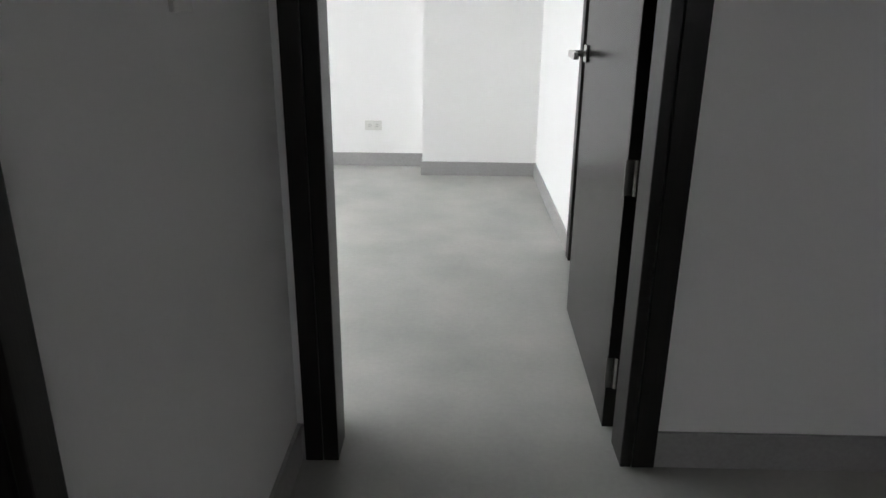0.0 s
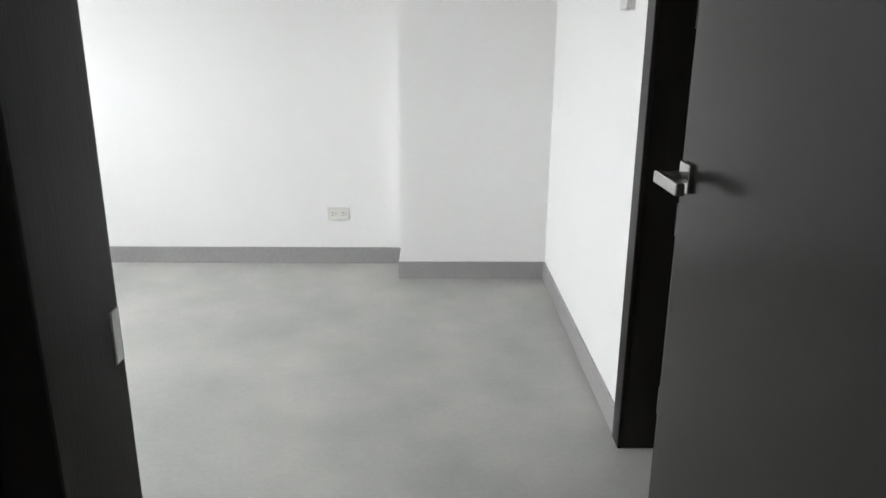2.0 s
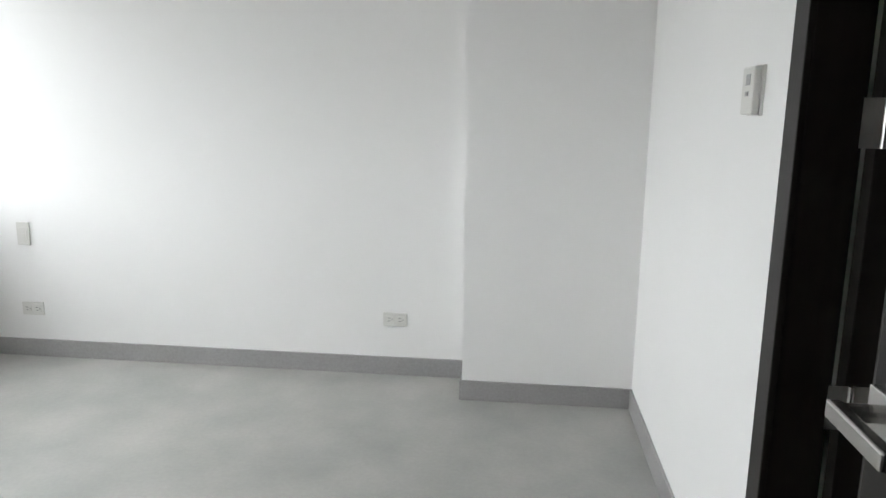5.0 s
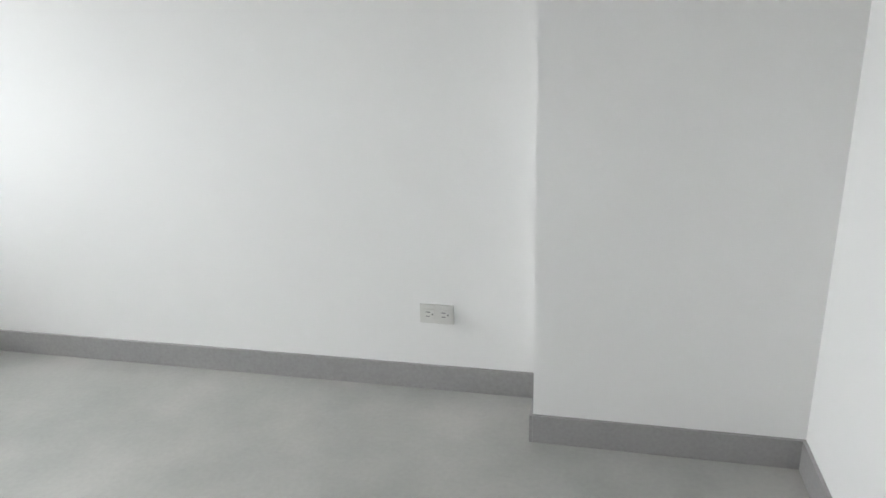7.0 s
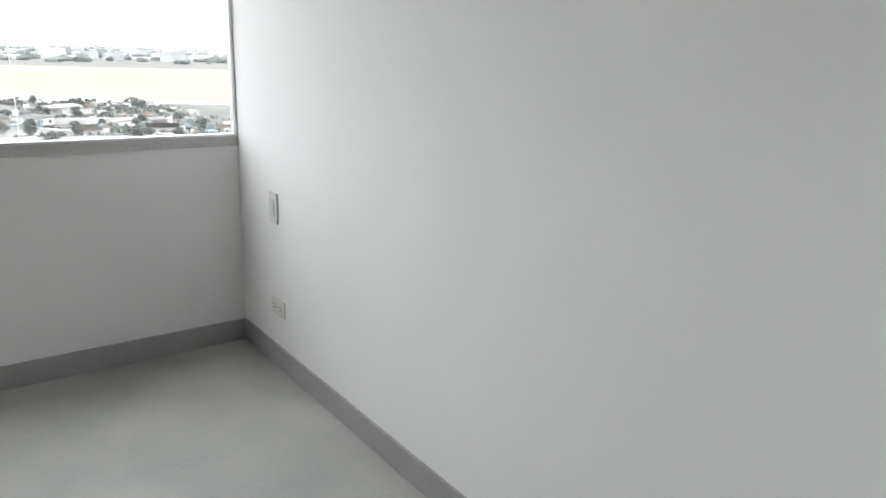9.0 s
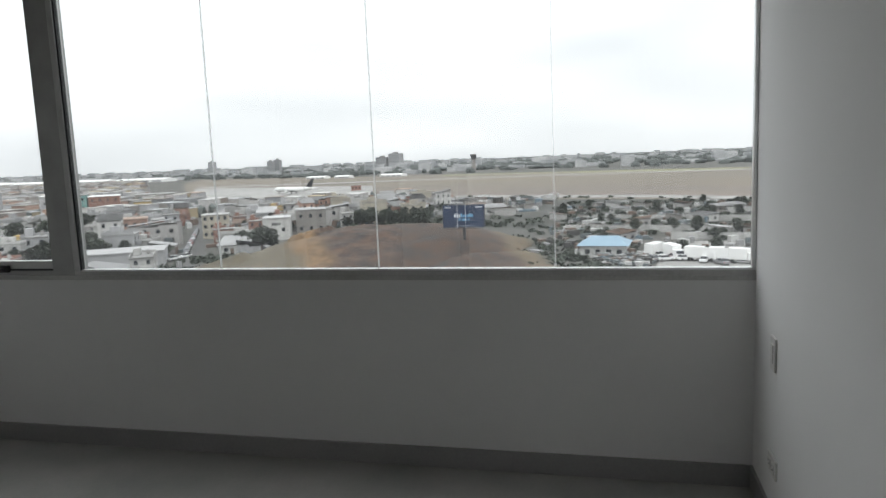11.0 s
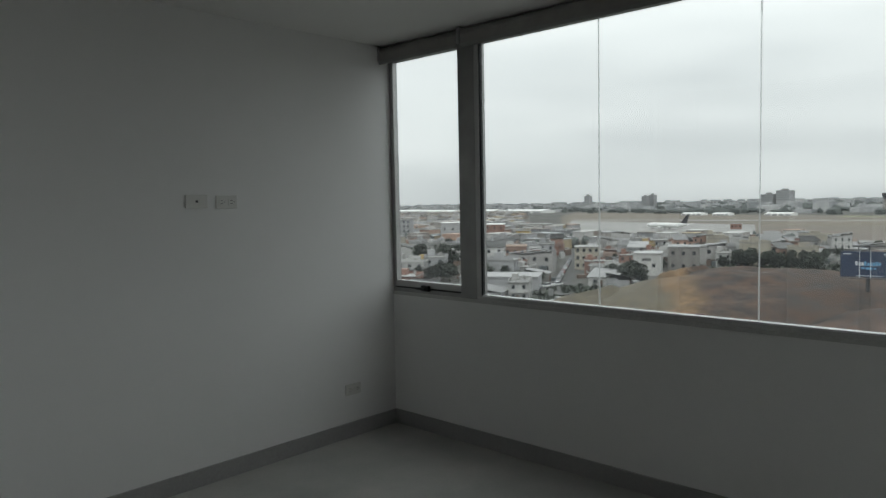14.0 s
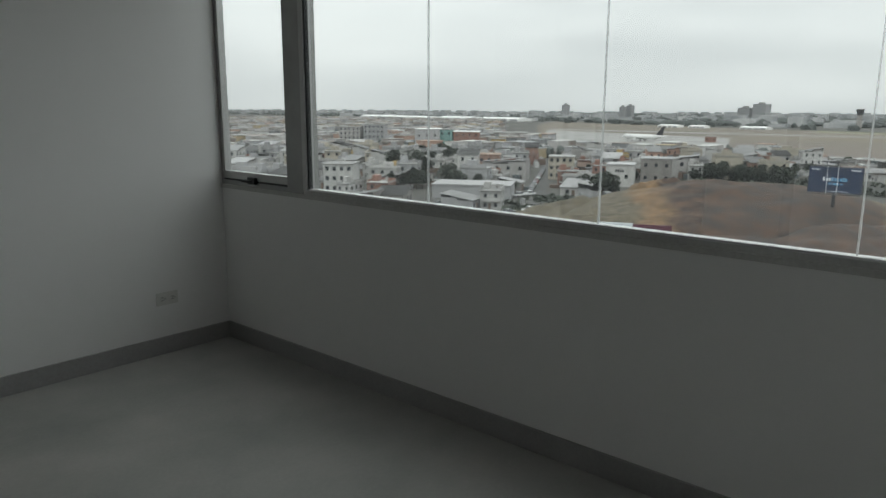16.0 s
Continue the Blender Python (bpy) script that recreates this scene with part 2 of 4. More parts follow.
SK, SH = 0.011, 0.092
BASE = "grey porcelain skirting tiles along the wall foot"
for rows in ([(WEST, NORTH - SK, 0, COLUMN_X, NORTH, SH)], [(COLUMN_X - SK, -SK, 0, COLUMN_X, NORTH - SK, SH), (COLUMN_X, -SK, 0, 0, 0, SH)],
             [(-SK, -1.563, 0, 0, -SK, SH)], [(WEST, SOUTH + SK, 0, WEST + SK, NORTH - SK, SH)], [(WEST, SOUTH, 0, RETURN_X, SOUTH + SK, SH)],
             [(RETURN_X - SK, SOUTH + SK, 0, RETURN_X, DOOR_Y, SH)], [(CORR_X, -4.075, 0, CORR_X + SK, CORR_Y, 0.1)], [(CORR_X + SK, CORR_Y - SK, 0, -0.899, CORR_Y, 0.1), (-0.011, CORR_Y - SK, 0, 2.0, CORR_Y, 0.1)],
             [(-SK, DOOR_Y + SK, 0, 0, -2.46, SH)], [(RETURN_X, DOOR_Y, 0, -0.899, DOOR_Y + SK, SH)]):
    structure("baseboard", boxes(*rows, bevel=0.0015), SKIRTING, BASE)


# ---- the doors ----
def hinge(parent, x, y, z, along, w=0.028):
    """A nickel butt hinge: two leaves and a knuckle; along is the way the leaves spread."""
    h = 0.045
    if along == "x":
        bm = boxes((x - w, y - 0.003, z - h, x - 0.004, y, z + h), (x + 0.004, y - 0.003, z - h, x + w, y, z + h))
    else:
        bm = boxes((x - 0.003, y - w, z - h, x, y - 0.004, z + h), (x - 0.003, y + 0.004, z - h, x, y + w, z + h))
    tube(bm, (x, y - 0.004 if along == "x" else y, z - h), (x, y - 0.004 if along == "x" else y, z + h), 0.006, 10)
    return part("hinge", bm, STEEL, parent, "brushed nickel butt hinge")


def lever(parent, x, y, z, side, tip):
    """A square rose with a flat lever that runs along y; side is -1 or 1 along x, tip -1 or 1 along y."""
    bm = boxes((min(x, x + side * 0.009), y - 0.027, z - 0.027, max(x, x + side * 0.009), y + 0.027, z + 0.027), bevel=0.002)
    rose = part("rose", bm, STEEL, parent, "square brushed nickel rose")
    bm = tube(bmesh.new(), (x + side * 0.009, y, z), (x + side * 0.05, y, z), 0.011)
    x0, x1 = sorted((x + side * 0.045, x + side * 0.062))
    y0, y1 = sorted((y + tip * -0.012, y + tip * 0.125))
    box(bm, x0, y0, z - 0.011, x1, y1, z + 0.011, bevel=0.003)
    part("lever", bm, STEEL, rose, "flat brushed nickel lever")


def door_frame(name, label, rows, strike=None, hinges=()):
    ob = tagged(new(name), label, "door frame", kind="structure")
    for n, r in rows:
        part(n, boxes(r, bevel=0.003), DARK_WOOD, ob)
    for h in hinges:
        hinge(ob, *h)
    if strike:
        part("strike_plate", boxes(strike, bevel=0.001), STEEL, ob, "nickel strike plate")
    return ob


# bedroom doorway: jambs, stops, architraves on both faces
JL, JR = -0.852, -0.070
TOP = HEIGHT - 0.003
AF, BF = CORR_Y - 0.016, DOOR_Y + 0.015
door_frame("door_frame_1", "dark brown laminate frame of the bedroom doorway, up to the ceiling", [
    ("jamb", (JL - 0.022, CORR_Y, 0, JL, DOOR_Y, TOP)), ("jamb", (JR, CORR_Y, 0, JR + 0.02, -2.947, TOP)), ("head_jamb", (JL, CORR_Y, 2.06, JR, -2.95, 2.08)),
    ("transom_panel", (JL, -3.09, 2.08, JR, -2.99, TOP)),
    ("door_stop", (JL, AF + 0.002, 0, JL + 0.038, -3.031, 2.06)), ("door_stop", (JR - 0.028, AF + 0.002, 0, JR, -3.03, 2.06)),
    ("architrave", (-0.8985, AF, 0, JL - 0.002, CORR_Y, TOP)), ("architrave", (JR + 0.002, AF, 0, -0.012, CORR_Y, TOP)),
    ("architrave", (-0.897, DOOR_Y, 0, JL - 0.002, BF, TOP)), ("architrave", (JR + 0.022, DOOR_Y, 0, -0.012, BF, TOP)),
], strike=(JL + 0.037, -3.048, 0.957, JL + 0.0395, -3.034, 1.0))

door = thing("bedroom_door", "grey-brown laminate door standing open against the wall", "door", -0.108, -2.968, 0)
door.matrix_world = pose(-0.109, -2.968, 0, 0, 0, -1.15)
part("panel", boxes((-0.004, 0.002, 0.008, 0.036, 0.780, 2.052), bevel=0.002), GREY_WOOD, door)
part("edge_band", boxes((-0.0035, 0.780, 0.008, 0.0355, 0.784, 2.052)), DARK_WOOD, door, "dark brown edge band")
part("edge_band", boxes((-0.0035, -0.002, 0.008, 0.0355, 0.002, 2.052)), DARK_WOOD, door, "dark brown edge band")
part("latch_plate", boxes((0.005, 0.784, 0.89, 0.027, 0.786, 1.06)), STEEL, door, "nickel latch plate")
lever(door, -0.004, 0.744, 0.952, -1, -1)
lever(door, 0.036, 0.744, 0.952, 1, -1)
for z in (0.178, 0.712, 1.262, 1.82):
    hinge(door, 0.020, -0.003, z, "x")

# doorway to the dark side room
door_frame("door_frame_2", "dark brown laminate frame of the side room doorway", [
    ("jamb", (0.0, -1.632, 0, 0.105, -1.60, TOP)), ("jamb", (0.0, -2.39, 0, 0.105, -2.365, TOP)), ("head_jamb", (0.0, -2.365, 2.06, 0.105, -1.632, 2.08)), ("transom_panel", (0.03, -2.365, 2.08, 0.09, -1.632, TOP)),
    ("architrave", (-0.014, -1.634, 0, 0, -1.563, TOP)), ("architrave", (-0.014, -2.44, 0, 0, -2.362, TOP)),
])
door2 = thing("side_room_door", "dark brown laminate door standing open into the side room", "door", 0.14, -1.566, 0)
door2.matrix_world = pose(0.111, -1.6735, 0, 0, 0, 0)
part("panel", boxes((0, 0, 0.008, 0.72, 0.04, 2.052), bevel=0.002), DARK_WOOD, door2)
lever_plate = part("rose", boxes((0.65, -0.009, 0.945, 0.70, 0.0, 0.995), bevel=0.002), STEEL, door2, "square nickel rose")
for z in (0.19, 0.735, 1.277, 1.82):
    hinge(door2, 0.010, -0.001, z, "x", 0.042)

# another door on the corridor
door_frame("door_frame_3", "dark brown laminate frame of a corridor doorway", [
    ("jamb", (-1.065, -4.14, 0, CORR_X, -4.12, TOP)), ("jamb", (-1.065, -4.95, 0, CORR_X, -4.93, TOP)), ("head_jamb", (-1.065, -4.93, 2.06, CORR_X, -4.14, 2.08)), ("transom_panel", (-1.04, -4.93, 2.08, -0.95, -4.14, TOP)),
    ("architrave", (CORR_X, -4.135, 0, CORR_X + 0.015, -4.085, TOP)), ("architrave", (CORR_X, -4.99, 0, CORR_X + 0.015, -4.935, TOP)),
])
door3 = thing("corridor_door", "dark brown laminate door, closed, on the corridor", "door", -0.96, -4.928, 0)
part("panel", boxes((-0.04, 0, 0.008, 0, 0.786, 2.052), bevel=0.002), DARK_WOOD, door3)


# ---- the window ----
GX = WEST - 0.012
win = tagged(new("window_1"), "wide window of frameless glass panes with an aluminium casement", "window", kind="structure")
MUL0, MUL1 = -2.963, -2.803
HEAD, FOOT = 2.318, 0.893
joints = [MUL1, -2.045, -1.274, -0.506, NORTH]
for a, b in zip(joints, joints[1:]):
    pane = part("pane", boxes((GX - 0.005, a + 0.003, FOOT, GX + 0.005, b - 0.003, HEAD)), GLASS, win)
    pane.visible_shadow = False
for y in joints[1:-1]:
    seam = part("glass_joint", boxes((GX - 0.005, y - 0.0016, FOOT, GX + 0.0055, y + 0.0016, HEAD)), SEAL, win)
    seam.visible_shadow = False
pane = part("pane", boxes((GX - 0.005, SOUTH + 0.034, 0.938, GX + 0.005, MUL0 - 0.004, HEAD)), GLASS, win)
pane.visible_shadow = False
part("mullion", boxes((GX - 0.08, MUL0, 0.862, GX + 0.016, MUL1 - 0.036, HEAD + 0.02), bevel=0.002), ALUMINIUM, win, "grey aluminium mullion")
part("glazing_bead", boxes((GX - 0.03, MUL1 - 0.034, 0.884, GX + 0.018, MUL1 - 0.005, HEAD), bevel=0.0015), SASH_ALU, win)
part("gasket", boxes((GX - 0.012, MUL1 - 0.005, 0.89, GX + 0.010, MUL1 + 0.003, HEAD)), RUBBER, win)
part("bottom_bead", boxes((GX - 0.03, MUL1 + 0.003, 0.885, GX + 0.010, NORTH - 0.002, FOOT), bevel=0.001), BRIGHT_ALU, win, "pale aluminium bottom channel")
part("top_channel", boxes((GX - 0.03, MUL1 - 0.034, HEAD, GX + 0.014, NORTH - 0.002, HEAD + 0.02)), ALUMINIUM, win)
part("side_channel", boxes((GX - 0.02, NORTH - 0.014, FOOT, GX + 0.014, NORTH - 0.001, HEAD), bevel=0.001), BRIGHT_ALU, win)
part("casement_frame", boxes((GX - 0.04, SOUTH + 0.001, 0.866, GX + 0.012, SOUTH + 0.018, HEAD), (GX - 0.04, SOUTH + 0.018, 0.866, GX + 0.012, MUL0, 0.889),
                             (GX - 0.04, SOUTH + 0.018, HEAD, GX + 0.012, MUL0, HEAD + 0.02), bevel=0.0015), ALUMINIUM, win, "grey aluminium casement frame")
part("sash", boxes((GX - 0.03, SOUTH + 0.019, 0.9, GX + 0.010, SOUTH + 0.034, HEAD), (GX - 0.03, SOUTH + 0.034, 0.9, GX + 0.010, MUL0 - 0.004, 0.938), bevel=0.0015), SASH_ALU, win, "grey aluminium opening sash")
part("seal", boxes((GX - 0.02, SOUTH + 0.019, 0.889, GX + 0.006, MUL0 - 0.002, 0.9)), RUBBER, win)
bm = boxes((GX + 0.008, -3.285, 0.882, GX + 0.030, -3.222, 0.918), bevel=0.004)
box(bm, GX + 0.024, -3.31, 0.892, GX + 0.05, -3.24, 0.905, bevel=0.003)
part("latch", bm, RUBBER, win, "black casement latch")
structure("window_sill", boxes((-3.47, SOUTH, 0.845, WEST + 0.008, NORTH, 0.866), bevel=0.002), SILL_STONE, "pale stone sill along the parapet")
structure("window_sill_step", boxes((-3.46, MUL1 - 0.036, 0.866, WEST + 0.002, NORTH, 0.885)), SILL_STONE, "raised pale stone step of the sill")


def roller_blind(y0, y1, chain):
    ob = thing("roller_blind", "rolled-up grey roller blind under the ceiling", "blind", WEST + 0.048, (y0 + y1) / 2, 2.352, group="roller blinds over the window")
    h = (y1 - y0) / 2
    part("fabric_roll", tube(bmesh.new(), (0, -h + 0.008, 0.008), (0, h - 0.008, 0.008), 0.041, 28), BLIND, ob, smooth=True)
    part("fabric_drop", boxes((0.0385, -h + 0.01, -0.045, 0.041, h - 0.01, 0.008)), BLIND, ob)
    part("bottom_rail", boxes((0.030, -h + 0.01, -0.062, 0.048, h - 0.01, -0.042), bevel=0.003), ALUMINIUM, ob)
    for s in (-1, 1):
        part("bracket", boxes((-0.04, s * h - 0.004, -0.04, 0.045, s * h + 0.004, 0.0555), bevel=0.002), GREY_PLASTIC, ob)
    if chain:  # the bead loop hangs by the end next to the joint
        y = chain * (h - 0.012)
        bm = bmesh.new()
        for dy in (-0.003, 0.003):
            for i in range(18):
                bmesh.ops.create_icosphere(bm, subdivisions=1, radius=0.0021, matrix=Matrix.Translation((0.053, y + dy, -0.05 - i * 0.008)))
        part("bead_chain", bm, PLASTIC, ob, "white bead chain")
        part("chain_guide", boxes((0.046, y - 0.009, -0.062, 0.062, y + 0.009, -0.034), bevel=0.003), PLASTIC, ob)
    return ob


roller_blind(SOUTH + 0.006, MUL0 + 0.08, 0)
roller_blind(MUL0 + 0.09, -1.258, 0)
roller_blind(-1.248, NORTH - 0.012, -1)


# ---- plates on the walls ----
def plate(name, label, category, m, w, h, parts):
    ob = thing(name, label, category)
    ob.matrix_world = m
    part("cover", boxes((-w / 2, -0.008, -h / 2, w / 2, 0, h / 2), bevel=0.0025), PLASTIC, ob)
    holder = ob
    for n, (x0, z0, x1, z1), d, mat in parts:
        piece = part(n, boxes((x0, -0.008 - d, z0, x1, -0.0075, z1), bevel=min(0.0012, d * 0.4)), mat, holder if n == "slot" else ob)
        if n == "outlet":
            holder = piece
    return ob


def outlet_parts(cx):
    """One socket turned on its side: two flat slots and a round earth hole beside them."""
    rows = [("outlet", (cx - 0.019, -0.018, cx + 0.019, 0.018), 0.003, PLASTIC)]
    for dz in (-0.0075, 0.0075):
        rows.append(("slot", (cx - 0.010, dz - 0.0016, cx + 0.005, dz + 0.0016), 0.0035, SLOT))
    rows.append(("slot", (cx + 0.010, -0.003, cx + 0.015, 0.003), 0.0035, SLOT))
    return rows


def wall_outlet(m, label):
    return plate("wall_outlet", label, "wall outlet", m, 0.118, 0.068, outlet_parts(-0.027) + outlet_parts(0.027))


wall_outlet(pose(-1.111, NORTH, 0.285), "ivory double wall outlet low on the white wall")
wall_outlet(pose(-3.02, NORTH, 0.257), "ivory double wall outlet low beside the window wall")
plate("wall_switch", "ivory upright wall switch plate near the window", "wall switch", pose(-3.035, NORTH, 0.652), 0.068, 0.118,
      [("rocker", (-0.016, -0.032, 0.016, 0.0), 0.004, PLASTIC), ("rocker", (-0.016, 0.002, 0.016, 0.034), 0.004, PLASTIC)])
wall_outlet(pose(-3.025, SOUTH, 0.295, 0, 0, 180), "ivory double wall outlet low on the south wall")
plate("tv_outlet", "ivory wall plate with a round aerial socket", "wall outlet", pose(-2.048, SOUTH, 1.457, 0, 0, 180), 0.118, 0.068,
      [("socket_hole", (-0.006, -0.006, 0.006, 0.006), 0.004, SLOT), ("outlet", (0.012, -0.016, 0.046, 0.016), 0.002, PLASTIC)])
plate("wall_outlet", "ivory double wall outlet beside the aerial socket", "wall outlet", pose(-2.215, SOUTH, 1.452, 0, 0, 180), 0.118, 0.068, outlet_parts(-0.027) + outlet_parts(0.027))
plate("corridor_switch", "ivory light switch plate on the corridor wall", "wall switch", pose(CORR_X, -3.62, 1.155, 0, 0, 90), 0.072, 0.118,
      [("rocker", (-0.018, -0.035, 0.018, 0.035), 0.006, PLASTIC)])

# the controller on the east wall
ctl = thing("wall_controller", "white wall-mounted controller with a small grey display", "controller")
ctl.matrix_world = pose(0, -1.346, 1.343, 0, 0, -90)
part("base", boxes((-0.044, -0.008, -0.055, 0.044, 0, 0.055), bevel=0.002), PLASTIC, ctl)
part("cover", boxes((-0.042, -0.024, -0.053, 0.042, -0.008, 0.053), bevel=0.004), PLASTIC, ctl, "white plastic cover")
part("display", boxes((-0.012, -0.0252, 0.012, 0.016, -0.0235, 0.036), bevel=0.0006), GREY_PLASTIC, ctl, "small grey display")
part("button", boxes((-0.010, -0.026, -0.012, 0.010, -0.0235, -0.002), bevel=0.0006), GREY_PLASTIC, ctl)


# ---- the city outside ----
GROUND = -26.0
PLAN = 0.82  # metres for one unit of the district plan below
rng = random.Random(11)
EARTH = material("dusty_ground", (0.092, 0.087, 0.078), 0.95, scale=0.05, second=(0.04, 0.041, 0.036), amount=0.6, fine=0.3, bump_scale=0.5)
DRY_GRASS = material("dry_airfield_grass", (0.150, 0.124, 0.088), 0.95, scale=0.006, second=(0.118, 0.104, 0.090), amount=0.7, stretch=(2.5, 0.7, 1), fine=0.3, bump_scale=0.06)
VERGE = material("brown_verge", (0.155, 0.128, 0.105), 0.95, scale=0.02, second=(0.11, 0.095, 0.082), fine=0.3, bump_scale=0.1)
GREEN_VERGE = material("green_verge", (0.20, 0.20, 0.105), 0.95, scale=0.02, second=(0.16, 0.155, 0.10), fine=0.3, bump_scale=0.1)
TARMAC = material("pale_tarmac", (0.29, 0.283, 0.27), 0.9, scale=0.05, second=(0.20, 0.197, 0.19), fine=0.3, bump_scale=1.0)
SCRUBLAND = material("dark_scrubland", (0.062, 0.060, 0.052), 0.95, scale=0.06, second=(0.030, 0.032, 0.028), amount=0.5, fine=0.4, bump_scale=0.4)
ASPHALT = material("street_asphalt", (0.075, 0.073, 0.07), 0.9, scale=0.1, second=(0.052, 0.052, 0.05), fine=0.3, bump_scale=1.5)
MOUND = material("bare_brown_earth", (0.064, 0.034, 0.020), 0.95, scale=0.22, second=(0.019, 0.014, 0.011), amount=0.36, bump=0.9, bump_scale=0.7, fine=0.8)


def soil_band(mat, px, py, dx, dy, inner, outer, beyond, wobble):
    """A vein of other soil along a line over the ground (plan units), with a third soil past it."""
    nt = mat.node_tree
    b = nt.nodes["Principled BSDF"]
    base = b.inputs["Base Color"].links[0].from_socket
    tc = nt.nodes.new("ShaderNodeTexCoord")
    warp = nt.nodes.new("ShaderNodeTexNoise")
    warp.inputs["Scale"].default_value, warp.inputs["Detail"].default_value = 0.07, 7
    nt.links.new(tc.outputs["Object"], warp.inputs["Vector"])
    dot = nt.nodes.new("ShaderNodeVectorMath")
    dot.operation = "DOT_PRODUCT"
    shift = nt.nodes.new("ShaderNodeVectorMath")
    shift.operation = "SUBTRACT"
    shift.inputs[1].default_value = (px * 0.82, py * 0.82, 0)
    nt.links.new(tc.outputs["Object"], shift.inputs[0])
    nt.links.new(shift.outputs[0], dot.inputs[0])
    dot.inputs[1].default_value = (-dy, dx, 0)
    add = nt.nodes.new("ShaderNodeMath")
    add.operation = "MULTIPLY_ADD"
    add.inputs[1].default_value = wobble
    nt.links.new(warp.outputs[0], add.inputs[0])
    nt.links.new(dot.outputs["Value"], add.inputs[2])
    grain = nt.nodes.new("ShaderNodeTexNoise")
    grain.inputs["Scale"].default_value, grain.inputs["Detail"].default_value = 0.5, 6
    nt.links.new(tc.outputs["Object"], grain.inputs["Vector"])
    for colour, dark, edge, width in ((outer, 0.5, wobble * 0.5 + 2.5, 5.0), (beyond, 0.45, wobble * 0.5 - 4.5, 5.0)):
        patch = nt.nodes.new("ShaderNodeValToRGB")
        patch.color_ramp.elements[0].position, patch.color_ramp.elements[1].position = 0.36, 0.64
        patch.color_ramp.elements[0].color, patch.color_ramp.elements[1].color = (*(c * dark for c in colour), 1), (*colour, 1)
        nt.links.new(grain.outputs[0], patch.inputs[0])
        mask = nt.nodes.new("ShaderNodeMapRange")
        mask.interpolation_type = "SMOOTHSTEP"
        mask.inputs["From Min"].default_value, mask.inputs["From Max"].default_value = edge - width / 2, edge + width / 2
        mask.inputs["To Min"].default_value, mask.inputs["To Max"].default_value = inner, 0.0
        nt.links.new(add.outputs[0], mask.inputs["Value"])
        mx = nt.nodes.new("ShaderNodeMix")
        mx.data_type = "RGBA"
        nt.links.new(mask.outputs[0], mx.inputs["Factor"])
        nt.links.new(base, mx.inputs["A"])
        nt.links.new(patch.outputs[0], mx.inputs["B"])
        base = mx.outputs["Result"]
    nt.links.new(base, b.inputs["Base Color"])


soil_band(MOUND, -200, -89, 0.88, 0.475, 0.85, (0.200, 0.122, 0.058), (0.098, 0.088, 0.060), 16.0)
soil_band(MOUND, -228, -30, -0.96, -0.28, 0.8, (0.150, 0.112, 0.068), (0.062, 0.060, 0.046), 12.0)
WALLS = [material("render_" + n, c, 0.85, scale=0.5, second=tuple(v * 0.72 for v in c), amount=0.6, random_tint=0.16, fine=0.25, bump_scale=4, stretch=(1, 1, 0.35)) for n, c in (
    ("white", (0.46, 0.455, 0.44)), ("cream", (0.41, 0.375, 0.31)), ("concrete", (0.36, 0.35, 0.34)), ("brick", (0.26, 0.15, 0.12)), ("salmon", (0.38, 0.25, 0.20)),
    ("yellow", (0.44, 0.32, 0.14)), ("grey", (0.36, 0.36, 0.365)), ("teal", (0.20, 0.34, 0.32)), ("block", (0.27, 0.255, 0.24)))]
ZINC = material("zinc_sheet", (0.34, 0.34, 0.345), 0.6, 0.1, scale=0.8, second=(0.24, 0.235, 0.23), random_tint=0.3, fine=0.3, bump_scale=5)
RUST = material("rusty_sheet", (0.24, 0.17, 0.13), 0.8, scale=0.7, second=(0.16, 0.11, 0.085), random_tint=0.3, fine=0.3, bump_scale=5)
SLAB = material("roof_slab", (0.31, 0.305, 0.295), 0.9, scale=0.6, second=(0.18, 0.178, 0.175), random_tint=0.25, fine=0.3, bump_scale=4)
BLUE_SHEET = material("blue_sheet_roof", (0.22, 0.32, 0.40), 0.6, scale=0.6, second=(0.17, 0.26, 0.33), fine=0.3, bump_scale=4)
PANE = material("dark_window_pane", (0.035, 0.04, 0.045), 0.15, scale=2, random_tint=0.4)
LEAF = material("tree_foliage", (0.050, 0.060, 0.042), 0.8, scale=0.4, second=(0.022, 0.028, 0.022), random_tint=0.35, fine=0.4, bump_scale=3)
# distance haze is put into the paler, greyer colour of the far leaves
FAR_LEAF = material("hazed_far_foliage", (0.098, 0.108, 0.102), 0.9, scale=0.02, second=(0.06, 0.068, 0.066), fine=0.4, bump_scale=0.3)
BARK = material("tree_bark", (0.13, 0.10, 0.075), 0.9, scale=3, second=(0.08, 0.065, 0.05))
WHITE_METAL = material("white_enamel", (0.78, 0.78, 0.77), 0.35, scale=0.4, second=(0.70, 0.70, 0.69))
NAVY = material("navy_hoarding_print", (0.012, 0.03, 0.08), 0.5, scale=0.3, second=(0.007, 0.018, 0.05))
PRINT = material("white_hoarding_print", (0.70, 0.74, 0.78), 0.5, scale=0.4)
LIGHT_BLUE = material("light_blue_print", (0.16, 0.38, 0.60), 0.5, scale=0.4)
MAROON = material("maroon_hoarding_print", (0.09, 0.018, 0.035), 0.5, scale=0.3)
DARK_METAL = material("dark_painted_steel", (0.06, 0.06, 0.065), 0.5, scale=2)
PAINTS = [material("car_paint_" + n, c, 0.3, coat=0.5, scale=1) for n, c in (("white", (0.75, 0.75, 0.75)), ("red", (0.30, 0.03, 0.03)), ("grey", (0.22, 0.22, 0.23)), ("black", (0.03, 0.03, 0.03)))]
